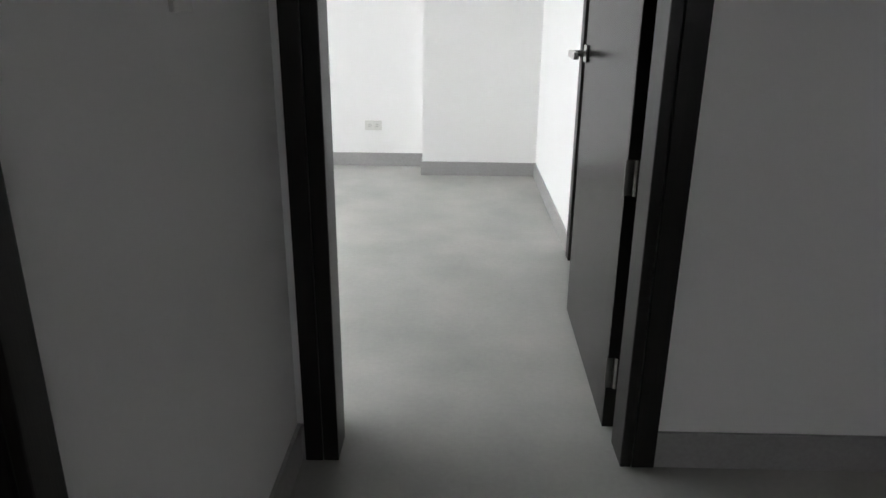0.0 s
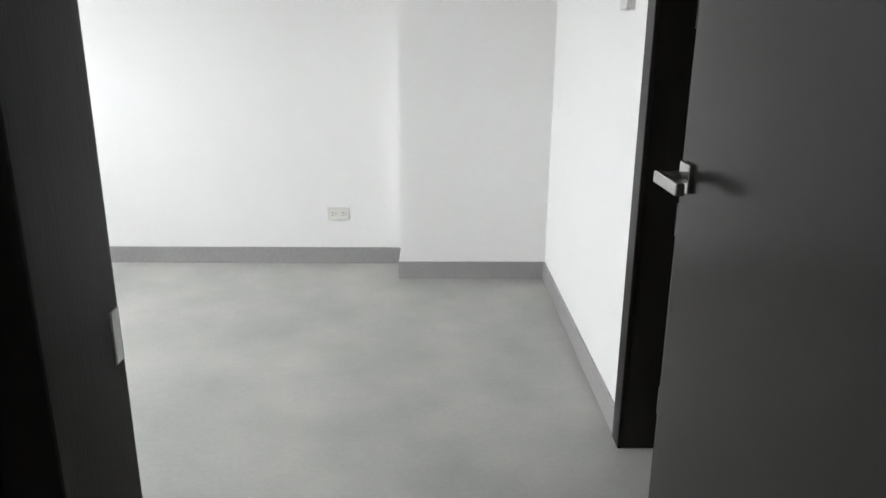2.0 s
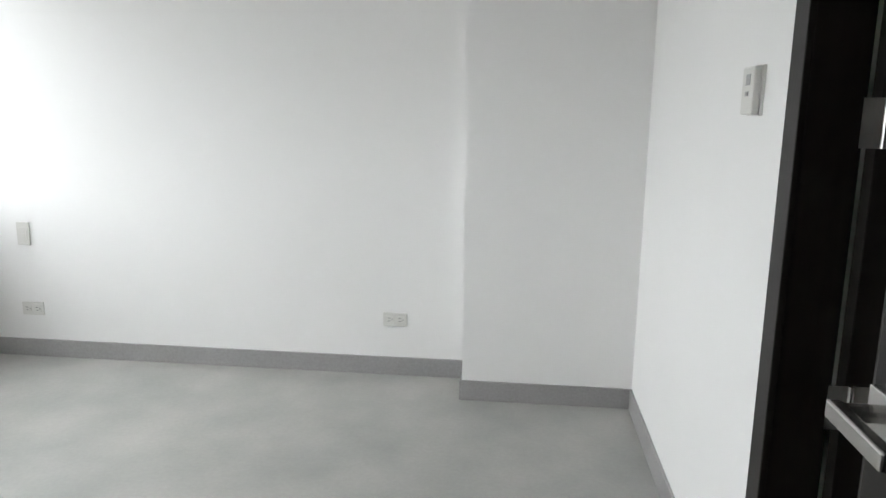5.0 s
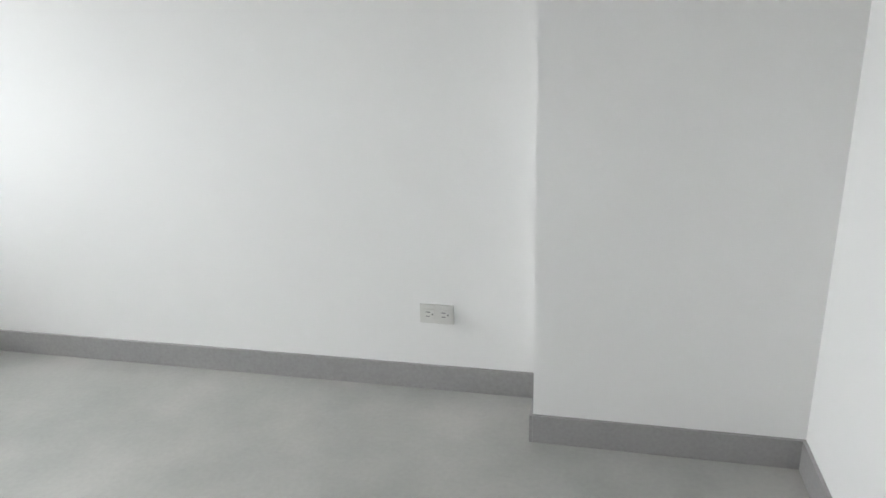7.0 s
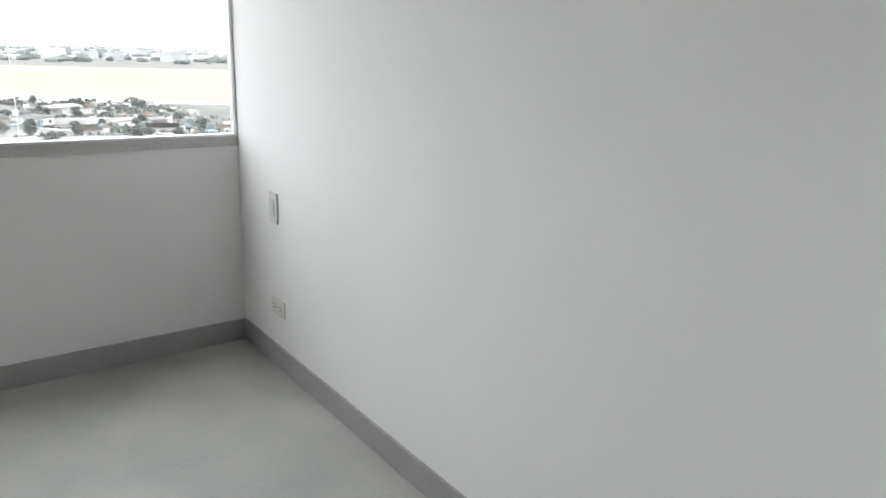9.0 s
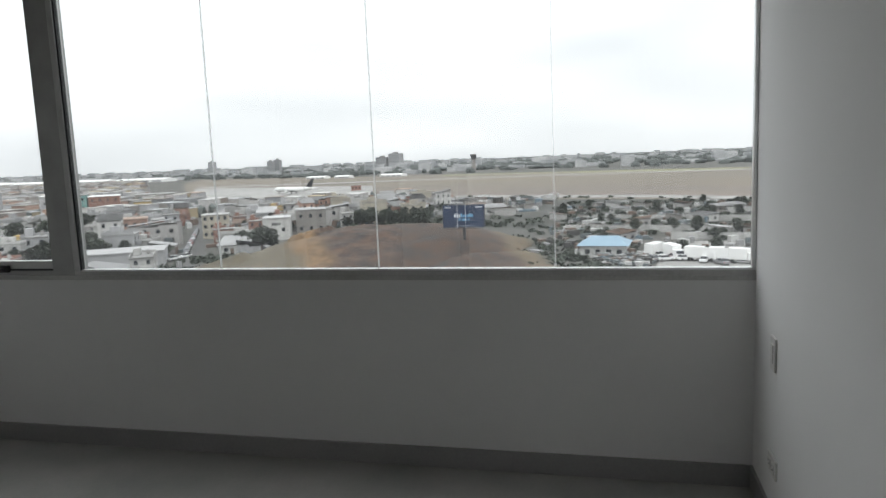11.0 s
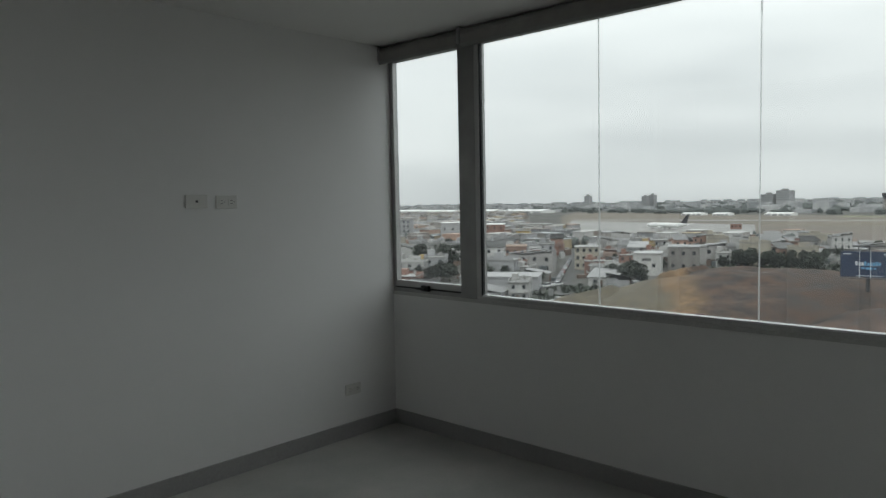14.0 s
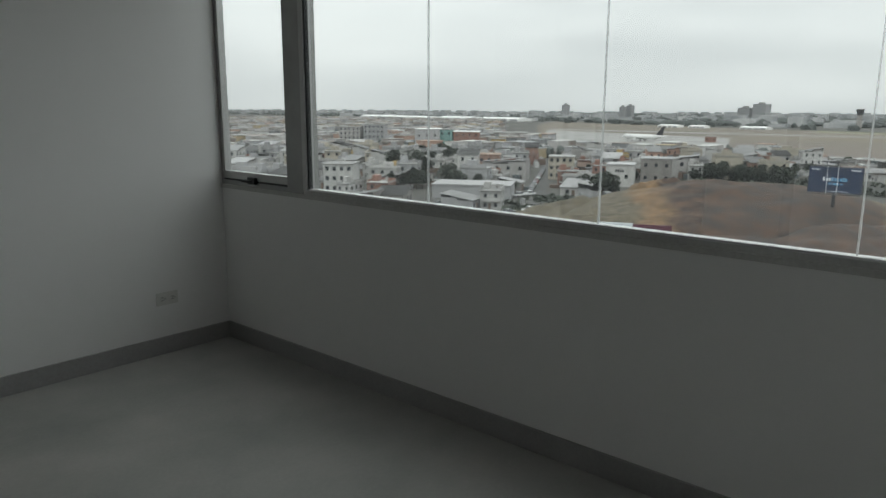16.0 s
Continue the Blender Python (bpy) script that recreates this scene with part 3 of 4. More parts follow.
TYRE = material("tyre", (0.025, 0.025, 0.025), 0.8)


def sheet(name, pts, z, mat, label):
    bm = bmesh.new()
    bm.faces.new([bm.verts.new((x * PLAN, y * PLAN, GROUND + z)) for x, y in pts])
    bmesh.ops.recalc_face_normals(bm, faces=bm.faces)
    if bm.faces[:][0].normal.z < 0:
        bmesh.ops.reverse_faces(bm, faces=bm.faces[:])
    return structure(name, bm, mat, label)


structure("ground", boxes((-9000, -8000, GROUND - 1, 200, 8000, GROUND)), EARTH, "dusty ground of the city down to the horizon")
sheet("ground_airfield", [(-650, -430), (-590, -215), (-515, -60), (-470, 60), (-360, 220), (-1000, 500), (-1220, -150), (-1330, -500), (-1600, -1010), (-1250, -830)], 0.06, DRY_GRASS, "dry tan grass of the airfield")
sheet("ground_brown_verge", [(-600, -260), (-588, -140), (-526, 24), (-424, 180), (-560, 230), (-650, 40), (-720, -150), (-760, -300)], 0.09, VERGE, "brown bare verge along the taxiway")
sheet("ground_green_verge", [(-1000, 420), (-1150, 60), (-1215, -150), (-1260, -300), (-1180, -290), (-1120, -120), (-1050, 60), (-900, 380)], 0.09, GREEN_VERGE, "greenish grass verge on the far side of the field")
sheet("road_runway", [(-560, -140), (-500, 20), (-400, 170), (-424, 180), (-526, 24), (-588, -140)], 0.12, TARMAC, "pale concrete taxiway along the airfield")
sheet("road_apron", [(-655, -425), (-600, -215), (-690, -240), (-860, -300), (-960, -620)], 0.12, TARMAC, "pale concrete apron of the airport")
sheet("road_far_runway", [(-985, -630), (-1010, -100), (-980, 350), (-1015, 350), (-1050, -100), (-1025, -660)], 0.14, TARMAC, "pale runway across the airfield")
sheet("road_street", [(-175, -158), (-235, -152), (-330, -205), (-420, -260), (-415, -268), (-326, -213), (-233, -161), (-175, -168)], 0.06, ASPHALT, "asphalt street between the houses")
sheet("road_lower", [(-150, -130), (-205, -125), (-240, -150), (-236, -158), (-200, -136), (-150, -142)], 0.08, ASPHALT, "asphalt street below the mound")
sheet("road_yard", [(-170, 4), (-262, 22), (-262, 60), (-170, 60)], 0.05, TARMAC, "pale yard beside the blue-roofed shed")
sheet("ground_scrubland", [(-322, -64), (-318, 130), (-420, 130), (-498, 18), (-548, -70)], 0.05, SCRUBLAND, "dark scrubland before the airfield")
sheet("road_boundary", [(-395, -40), (-330, 90), (-350, 90), (-425, -40)], 0.07, ASPHALT, "dark strip of road before the airfield")


def mound(name, label, cx, cy, rx, ry, h, mat, seed, n=70):
    bm = bmesh.new()
    rows = []
    for i in range(n + 1):
        row = []
        for j in range(n + 1):
            u, v = 2 * i / n - 1, 2 * j / n - 1
            r = math.hypot(u, v)
            w = noise.fractal(Vector((u * 2 + seed, v * 2, 0)), 1.0, 2.0, 4)
            z = h * max(0.0, 1 - (r * (1 + 0.16 * w)) ** 2.4) ** 0.85 + (1.7 * w if r < 0.97 else 0) * min(1.0, 3 * max(0.0, 1 - r))
            row.append(bm.verts.new((cx * PLAN + u * rx * PLAN, cy * PLAN + v * ry * PLAN, GROUND - 0.3 + z)))
        rows.append(row)
    for i in range(n):
        for j in range(n):
            bm.faces.new((rows[i][j], rows[i + 1][j], rows[i + 1][j + 1], rows[i][j + 1]))
    bmesh.ops.recalc_face_normals(bm, faces=bm.faces)
    return tagged(part(name, bm, mat, smooth=True), label, "mound", kind="structure")


mound("ground_mound", "bare brown earth mound on waste ground", -238, -79, 66, 50, 7.4, MOUND, 3.1, 110)
mound("ground_spoil", "low brown spoil bank beside the mound", -203, -46, 48, 31, 3.0, MOUND, 5.3, 60)
mound("ground_mound_sand", "ochre sand heap on the flank of the brown mound", -246, -108, 18, 16, 6.9, MOUND, 7.7, 40)
mound("ground_bank", "low grassy bank at the foot of the mound", -205, -117, 44, 20, 2.2, MOUND, 9.1, 50)


# houses: a few kinds, each with its parts, set out along the streets
def windows(ob, w, d, storeys, step):
    for s in range(storeys):
        z = 1.0 + s * step
        n = max(2, int(w / 3.2))
        for k in range(n):
            x = -w / 2 + (k + 0.5) * w / n
            part("window", boxes((x - 0.6, -d / 2 - 0.05, z, x + 0.6, -d / 2 + 0.05, z + 1.2)), PANE, ob)
        n = max(2, int(d / 3.6))
        for k in range(n):
            y = -d / 2 + (k + 0.5) * d / n
            part("window", boxes((w / 2 - 0.05, y - 0.6, z, w / 2 + 0.05, y + 0.6, z + 1.2)), PANE, ob)


def house(label, w, d, storeys, wall, roof, step=2.9):
    ob = thing("house", label, "house", 0, 0, GROUND, group="houses below the window")
    h = storeys * step
    part("wall", boxes((-w / 2, -d / 2, 0, w / 2, d / 2, h)), wall, ob)
    if roof == "slab":
        bm = boxes((-w / 2 - 0.3, -d / 2 - 0.5, h, w / 2 + 0.3, d / 2 + 0.2, h + 0.22))
        part("roof_slab", bm, SLAB, ob)
        part("parapet", boxes((-w / 2, -d / 2, h + 0.22, -w / 2 + 0.15, d / 2, h + 0.9), (w / 2 - 0.15, -d / 2, h + 0.22, w / 2, d / 2, h + 0.9), (-w / 2 + 0.15, d / 2 - 0.15, h + 0.22, w / 2 - 0.15, d / 2, h + 0.9)), wall, ob)
        part("water_tank", tube(bmesh.new(), (w * 0.2, d * 0.15, h + 0.22), (w * 0.2, d * 0.15, h + 1.5), 0.6, 12), WALLS[2], ob)
        part("stair_hut", boxes((-w * 0.4, -d * 0.1, h + 0.22, -w * 0.1, d * 0.25, h + 2.3)), wall, ob)
    else:
        bm = bmesh.new()
        n = 18
        pts = []
        for i in range(n + 1):
            x = -w / 2 - 0.5 + (w + 1.0) * i / n
            dz = 0.06 * (i % 2)
            pts.append((bm.verts.new((x, -d / 2 - 0.6, h + 0.15 + dz)), bm.verts.new((x, d / 2 + 0.4, h + 0.15 + d * 0.13 + dz))))
        for (a, b), (c, e) in zip(pts, pts[1:]):
            bm.faces.new((a, c, e, b))
        bmesh.ops.solidify(bm, geom=bm.faces[:], thickness=0.05)
        part("sheet_roof", bm, roof, ob)
        part("gable", boxes((-w / 2, d / 2 - 0.15, h, w / 2, d / 2, h + d * 0.115), (-w / 2, 0, h, -w / 2 + 0.15, d / 2 - 0.15, h + d * 0.055), (w / 2 - 0.15, 0, h, w / 2, d / 2 - 0.15, h + d * 0.055)), wall, ob)
    windows(ob, w, d, storeys, step)
    if storeys > 1:
        part("balcony", boxes((-w * 0.4, -d / 2 - 1.1, step - 0.15, w * 0.4, -d / 2, step), (-w * 0.4, -d / 2 - 1.1, step, w * 0.4, -d / 2 - 1.0, step + 0.9)), wall, ob)
    part("door", boxes((-w * 0.05 - 0.5, -d / 2 - 0.06, 0, -w * 0.05 + 0.5, -d / 2 + 0.04, 2.1)), RUST, ob)
    return ob


W_, C_, G_, B_, S_, Y_, GR_, T_, BL_ = WALLS
kinds = [house("white rendered two-storey house with a flat roof", 8, 11, 2, W_, "slab"), house("grey block house with a zinc sheet roof", 8, 12, 1, BL_, ZINC),
         house("cream three-storey house with a flat roof", 8, 12, 3, C_, "slab"), house("bare concrete two-storey house with a zinc roof", 9, 12, 2, G_, ZINC),
         house("brick two-storey house with a flat roof", 8, 10, 2, B_, "slab"), house("white low house with a zinc sheet roof", 9, 13, 1, W_, ZINC),
         house("salmon two-storey house with a zinc roof", 9, 12, 2, S_, ZINC), house("grey rendered two-storey house with a flat roof", 8, 12, 2, GR_, "slab"),
         house("low block house with a rusty sheet roof", 8, 11, 1, BL_, RUST), house("grey rendered low house with a zinc roof", 10, 12, 1, GR_, ZINC),
         house("white three-storey house with a zinc roof", 9, 13, 3, W_, ZINC), house("yellow two-storey house with a flat roof", 8, 12, 2, Y_, "slab")]
weights = [13, 14, 4, 11, 3, 10, 4, 10, 12, 12, 3, 1]
taken = [(-288, -146, 12), (-309, -140, 12), (-297, -182, 13), (-289, -222, 17), (-404, -439, 24), (-414, -355, 28), (-420, -312, 11), (-585, -420, 34), (-212, -168, 22), (-219, -196, 13), (-188, -216, 13), (-252, -242, 8)]


def free_spot(px, py, r):
    for x, y, q in taken:
        if math.hypot(px - x, py - y) < q + r:
            return False
    return True


def on_street(px, py):
    for (ax, ay), (bx, by) in (((-175, -163), (-234, -156)), ((-234, -156), (-328, -209)), ((-328, -209), (-420, -264)), ((-150, -136), (-203, -130)), ((-203, -130), (-240, -155))):
        t = max(0.0, min(1.0, ((px - ax) * (bx - ax) + (py - ay) * (by - ay)) / ((bx - ax) ** 2 + (by - ay) ** 2)))
        if math.hypot(px - ax - t * (bx - ax), py - ay - t * (by - ay)) < 10:
            return True
    return False


GRID = radians(27)
used_kinds, spots = set(), []
for i in range(-30, 76):
    for j in range(-170, 12):
        u, v = i * 13.0 + (i // 2) * 6.5, j * 11.2 + (j // 8) * 7
        px, py = -140 - (u * math.cos(GRID) - v * math.sin(GRID)) * 0.9, (u * math.sin(GRID) + v * math.cos(GRID)) * -0.9 * -1
        px, py = px + rng.uniform(-1.2, 1.2), py + rng.uniform(-1.2, 1.2)
        d = math.hypot(px, py)
        if not (-1300 < px < -165 and d > 205 and py > 1.7 * px and py < -100) or (px < -585 and py > 0.74 * px):
            continue
        if px > -345 and py > -128:
            continue
        if d > 545 and 0.28 < py / px < 0.64:  # open apron before the airliner
            continue
        if py > -215 + (px + 590) * 0.9 and px < -480:
            continue
        if not free_spot(px, py, 5) or on_street(px, py):
            continue
        spots.append((px, py))
spots.sort(key=lambda p: math.hypot(*p))
for px, py in spots[:310]:
    k = rng.choices(range(len(kinds)), weights)[0]
    m = pose(px * PLAN, py * PLAN, GROUND, 0, 0, math.degrees(GRID) + rng.choice((90, 90, 90, 0, 180)) + rng.uniform(-7, 7)) @ Matrix.Diagonal((rng.uniform(0.72, 1.12), rng.uniform(0.72, 1.1), rng.uniform(0.82, 1.15), 1))
    if k in used_kinds:
        copy_thing(kinds[k], m)
    else:
        kinds[k].matrix_world = m
        used_kinds.add(k)
for k in range(len(kinds)):
    if k not in used_kinds:
        kinds[k].matrix_world = pose((-250 - 14 * k) * PLAN, -330 * PLAN, GROUND, 0, 0, 117)


def landmark(name, label, px, py, w, d, h, wall, roof, turn=90, storeys=2, n=4, lettered=False):
    ob = thing(name, label, "building", px * PLAN, py * PLAN, GROUND, turn)
    part("wall", boxes((-w / 2, -d / 2, 0, w / 2, d / 2, h)), wall, ob)
    part("roof", boxes((-w / 2 - 0.3, -d / 2 - 0.3, h, w / 2 + 0.3, d / 2 + 0.3, h + 0.35)), roof, ob)
    for s in range(storeys):
        z = h * (s + 0.4) / storeys
        for k in range(n):
            x = -w / 2 + (k + 0.5) * w / n
            part("window", boxes((x - 0.55, -d / 2 - 0.06, z, x + 0.55, -d / 2 + 0.05, z + 1.3)), PANE, ob)
    if lettered:
        for k in range(4):
            part("sign_bar", boxes((-w * 0.16 + k * 0.8, -d / 2 - 0.1, h * 0.68, -w * 0.16 + k * 0.8 + 0.6, -d / 2 - 0.061, h * 0.68 + 1.0)), DARK_METAL, ob)
    return ob


# each faces the window: turn 90 faces east
landmark("white_warehouse", "white wall of a building with dark lettering", -288, -146, 9.5, 11, 7.8, W_, ZINC, 112, 1, 2, True)
landmark("grey_warehouse", "grey block building beside the white wall", -309, -139, 11, 12, 9.3, BL_, ZINC, 112, 2, 3)
landmark("apartment_block", "grey five-storey apartment block among low houses", -411, -432, 14, 13, 16, GR_, SLAB, 125, 5, 5)
landmark("apartment_block", "grey five-storey apartment block beside another block", -397, -446, 14, 13, 14.5, G_, SLAB, 125, 5, 5)
landmark("cream_building", "cream three-storey building with a row of windows", -297, -182, 9.6, 10, 8.8, C_, SLAB, 118, 3, 4)
landmark("salmon_building", "salmon two-storey building with red brick side", -289, -222, 12, 12, 8.4, S_, RUST, 125, 2, 4)
landmark("brick_annex", "red brick annex beside the salmon building", -297, -213, 4.5, 11, 7.4, B_, SLAB, 125, 2, 1)
landmark("dark_hall", "long dark grey hall with a flat roof", -585, -420, 28, 20, 8.0, BL_, SLAB, 124, 1, 5)
landmark("yellow_building", "bright yellow two-storey building", -420, -312, 8.4, 9, 9.4, Y_, SLAB, 122, 2, 3)
landmark("market_hall", "wide grey hall with a white roof", -404, -366, 15, 18, 14.5, GR_, WHITE_METAL, 126, 2, 3)
landmark("teal_building", "teal-fronted building beside the wide hall", -413, -356, 8, 14, 14.2, T_, SLAB, 126, 3, 2)
landmark("brick_block", "red brick block with a pale roof among houses", -423, -344, 16, 16, 13, B_, WHITE_METAL, 126, 3, 4)
landmark("workshop", "long low workshop with a wide grey sheet roof", -212, -168, 14, 24, 4.2, GR_, ZINC, 30, 1, 4)
landmark("corner_house", "white and grey three-storey house on a corner", -188, -217, 9.5, 11, 9.3, W_, SLAB, 128, 3, 4)
landmark("block_hut", "dark block building behind the mound", -438, -125, 8.4, 8, 7.4, B_, SLAB, 106, 2, 2)
landmark("airfield_hut", "small brown hut on the airfield", -740, -277, 9, 6, 4.6, B_, SLAB, 110, 1, 3)


# trees
def tree(label, h, r, seed):
    t = random.Random(seed)
    ob = thing("tree", label, "tree", 0, 0, GROUND, group="street and garden trees")
    bm = tube(bmesh.new(), (0, 0, -0.3), (0.1, 0.05, h * 0.5), 0.24, 8, 0.13)
    for k in range(5):
        a = k * 1.26 + t.uniform(-0.3, 0.3)
        tube(bm, (0.1, 0.05, h * 0.42), (math.cos(a) * r * 0.6, math.sin(a) * r * 0.6, h * t.uniform(0.6, 0.85)), 0.10, 6, 0.03)
    part("trunk", bm, BARK, ob)
    bm = bmesh.new()
    for k in range(520):
        a, s, q = t.uniform(0, 6.283), t.uniform(-1, 1), t.random() ** 0.4
        lump = 0.75 + 0.35 * math.sin(3 * a + seed) * math.cos(2.5 * s + seed)
        c = Vector((math.cos(a) * math.sqrt(1 - s * s) * r * q * lump, math.sin(a) * math.sqrt(1 - s * s) * r * q * lump, h * 0.60 + s * h * 0.36 * q))
        n = Vector((t.uniform(-1, 1), t.uniform(-1, 1), t.uniform(0.1, 1))).normalized()
        e = n.orthogonal().normalized() * t.uniform(0.3, 0.6)
        f = n.cross(e) * t.uniform(0.7, 1.2)
        bm.faces.new([bm.verts.new(c + p) for p in (e, f * 0.6, -e, -f * 0.6)])
    part("crown", bm, LEAF, ob)
    return ob


def scatter(protos, rows):
    seen = set()
    for px, py, s in rows:
        k = rng.randrange(len(protos))
        m = pose(px * PLAN, py * PLAN, GROUND, 0, 0, rng.uniform(0, 360))
        if k in seen:
            o = copy_thing(protos[k], m)
        else:
            o = protos[k]
            o.matrix_world = m
            seen.add(k)
        o.scale = (s, s, s * rng.uniform(0.85, 1.1))


trees = [tree("broad leafy green tree on dusty ground", 6.5, 3.6, 1), tree("dense dark green tree beside buildings", 5.5, 3.0, 2), tree("tall uneven green street tree", 8.0, 3.3, 3)]
rows = [(-335 + rng.uniform(-9, 5), -129 + k * 1.45 + rng.uniform(-1, 1), rng.uniform(0.8, 1.08)) for k in range(28)]
rows += [(-250 + rng.uniform(-6, 6), -138 + rng.uniform(-8, 8), rng.uniform(0.7, 1.1)) for k in range(10)]
rows += [(-214 - k * 0.9 + rng.uniform(-3, 3), -208 + k * 2.0 + rng.uniform(-2, 2), rng.uniform(1.0, 1.35)) for k in range(12)]
rows += [(-252 + rng.uniform(-7, 7), -242 + rng.uniform(-7, 7), rng.uniform(1.2, 1.6)) for k in range(7)]
rows += [(-345 + rng.uniform(-20, 20), -300 + rng.uniform(-16, 16), rng.uniform(0.9, 1.4)) for k in range(14)]
rows += [(-300 + rng.uniform(-14, 14), -262 + rng.uniform(-14, 14), rng.uniform(0.8, 1.2)) for k in range(8)]
rows += [(rng.uniform(-430, -225), rng.uniform(-30, 100), rng.uniform(0.4, 0.72)) for k in range(60)]
rows += [(px + 6, py + 6, rng.uniform(0.5, 0.9)) for px, py in spots[2:310:3]]
scatter(trees, [r for r in rows if free_spot(r[0], r[1], -9)])

# low sheds behind the mound and in the yards
sheds = [house("low white shed with a zinc roof", 14, 8, 1, W_, ZINC), house("low grey shed with a rusty roof", 10, 7, 1, G_, RUST), house("small block hut with a zinc roof", 6, 5, 1, BL_, ZINC)]
scatter(sheds, [(-400 + rng.uniform(-22, 22), -140 + k * 9, 1.0) for k in range(11)] + [(rng.uniform(-430, -250), rng.uniform(-28, 90), rng.uniform(0.55, 0.95)) for k in range(26)]
        + [(rng.uniform(-520, -425), rng.uniform(-190, -90), 1.0) for k in range(18)])
ob = thing("blue_roofed_shed", "white shed with a pale blue sheet roof", "shed", -229 * PLAN, -3.0 * PLAN, GROUND, 84)
part("wall", boxes((-5.8, -5, 0, 5.8, 5, 3.2)), W_, ob)
bm = bmesh.new()
v = [bm.verts.new(p) for p in ((-6.6, -5.8, 3.2), (6.6, -5.8, 3.2), (6.6, 5.8, 3.2), (-6.6, 5.8, 3.2), (-3.4, 0, 5.2), (3.4, 0, 5.2))]
for f in ((0, 1, 5, 4), (1, 2, 5), (2, 3, 4, 5), (3, 0, 4), (3, 2, 1, 0)):
    bm.faces.new([v[i] for i in f])
part("roof", bm, BLUE_SHEET, ob, "pale blue hipped sheet roof")
for x in (-3.9, -1.2, 1.5, 4.1):
    part("window", boxes((x - 0.6, -5.05, 1.1, x + 0.6, -4.95, 2.2)), PANE, ob)

for x0, y0, x1, y1 in ((-300, -20, -285, 60), (-345, -10, -325, 80), (-268, 20, -258, 75)):
    w = thing("boundary_wall", "long low white boundary wall of the yards", "wall", x0 * PLAN, y0 * PLAN, GROUND, math.degrees(math.atan2(y1 - y0, x1 - x0)))
    n = int(math.hypot(x1 - x0, y1 - y0) * PLAN / 4)
    for k in range(n):
        part("panel", boxes((k * 4.0, -0.1, 0, k * 4.0 + 3.75, 0.1, 2.2)), W_, w)
        part("post", boxes((k * 4.0 + 3.75, -0.16, 0, k * 4.0 + 4.0, 0.16, 2.4)), G_, w)


# vehicles
def car(paint, label):
    ob = thing("car", label, "car", 0, 0, GROUND + 0.06, group="parked cars")
    bm = boxes((-2.1, -0.85, 0.35, 2.1, 0.85, 0.95), bevel=0.12)
    part("body", bm, paint, ob)
    bm = bmesh.new()
    lo = [bm.verts.new(p) for p in ((-1.6, -0.8, 0.95), (1.0, -0.8, 0.95), (1.0, 0.8, 0.95), (-1.6, 0.8, 0.95))]
    hi = [bm.verts.new(p) for p in ((-1.2, -0.65, 1.45), (0.4, -0.65, 1.45), (0.4, 0.65, 1.45), (-1.2, 0.65, 1.45))]
    bm.faces.new(hi)
    for a in range(4):
        b = (a + 1) % 4
        bm.faces.new((lo[a], lo[b], hi[b], hi[a]))
    part("cabin", bm, PANE, ob, "dark glazed cabin")
    part("roof_panel", boxes((-1.18, -0.64, 1.45, 0.38, 0.64, 1.50)), paint, ob)
    for x in (-1.3, 1.3):
        for y in (-0.8, 0.8):
            wheel = part("wheel", tube(bmesh.new(), (x, y - 0.1, 0.32), (x, y + 0.1, 0.32), 0.32, 14), TYRE, ob)
            part("rim", tube(bmesh.new(), (x, y - 0.106, 0.32), (x, y + 0.106, 0.32), 0.19, 12), STEEL, wheel, "bright wheel rim")
    for y in (-0.6, 0.6):
        part("headlight", boxes((2.06, y - 0.16, 0.68, 2.115, y + 0.16, 0.8), bevel=0.01), PRINT, ob, "clear headlight")
        part("tail_light", boxes((-2.115, y - 0.14, 0.7, -2.06, y + 0.14, 0.82), bevel=0.01), PAINTS[1], ob, "red tail light")
    return ob


cars = [car(PAINTS[0], "small white car parked by the street"), car(PAINTS[1], "small red car parked by the street"), car(PAINTS[2], "small grey car parked by the street"), car(PAINTS[3], "small black car parked by the street")]
rows = []
for (ax, ay), (bx, by), n in (((-180, -161), (-234, -154), 8), ((-238, -160), (-326, -211), 12), ((-160, -135), (-200, -128), 4)):
    for k in range(n):
        t = (k + rng.uniform(0.2, 0.8)) / n
        rows.append((ax + t * (bx - ax), ay + t * (by - ay), math.degrees(math.atan2(by - ay, bx - ax)) + rng.choice((0, 180))))
for k in range(16):
    rows.append((-208 - rng.uniform(0, 26), 10 + rng.uniform(0, 22), rng.uniform(0, 360)))
seen = set()
for px, py, a in rows:
    k = rng.choice((0, 0, 0, 1, 2, 2, 3))
    m = pose(px * PLAN, py * PLAN, GROUND + 0.08, 0, 0, a)
    if k in seen:
        copy_thing(cars[k], m)
    else:
        cars[k].matrix_world = m
        seen.add(k)


def truck(px, py, turn):
    ob = thing("box_truck", "white box truck standing in the yard", "truck", px * PLAN, py * PLAN, GROUND + 0.05, turn, group="trucks in the yard")
    part("cargo_box", boxes((-3.2, -1.2, 0.9, 2.4, 1.2, 3.5), bevel=0.05), WHITE_METAL, ob)
    part("cab", boxes((2.5, -1.1, 0.6, 4.2, 1.1, 2.6), bevel=0.2), WHITE_METAL, ob)
    part("windscreen", boxes((4.15, -0.95, 1.6, 4.23, 0.95, 2.3)), PANE, ob)
    part("chassis", boxes((-3.1, -0.5, 0.55, 4.0, 0.5, 0.9)), DARK_METAL, ob)
    for x in (-2.2, 3.2):
        for y in (-1.0, 1.0):
            part("wheel", tube(bmesh.new(), (x, y - 0.14, 0.48), (x, y + 0.14, 0.48), 0.48, 14), TYRE, ob)


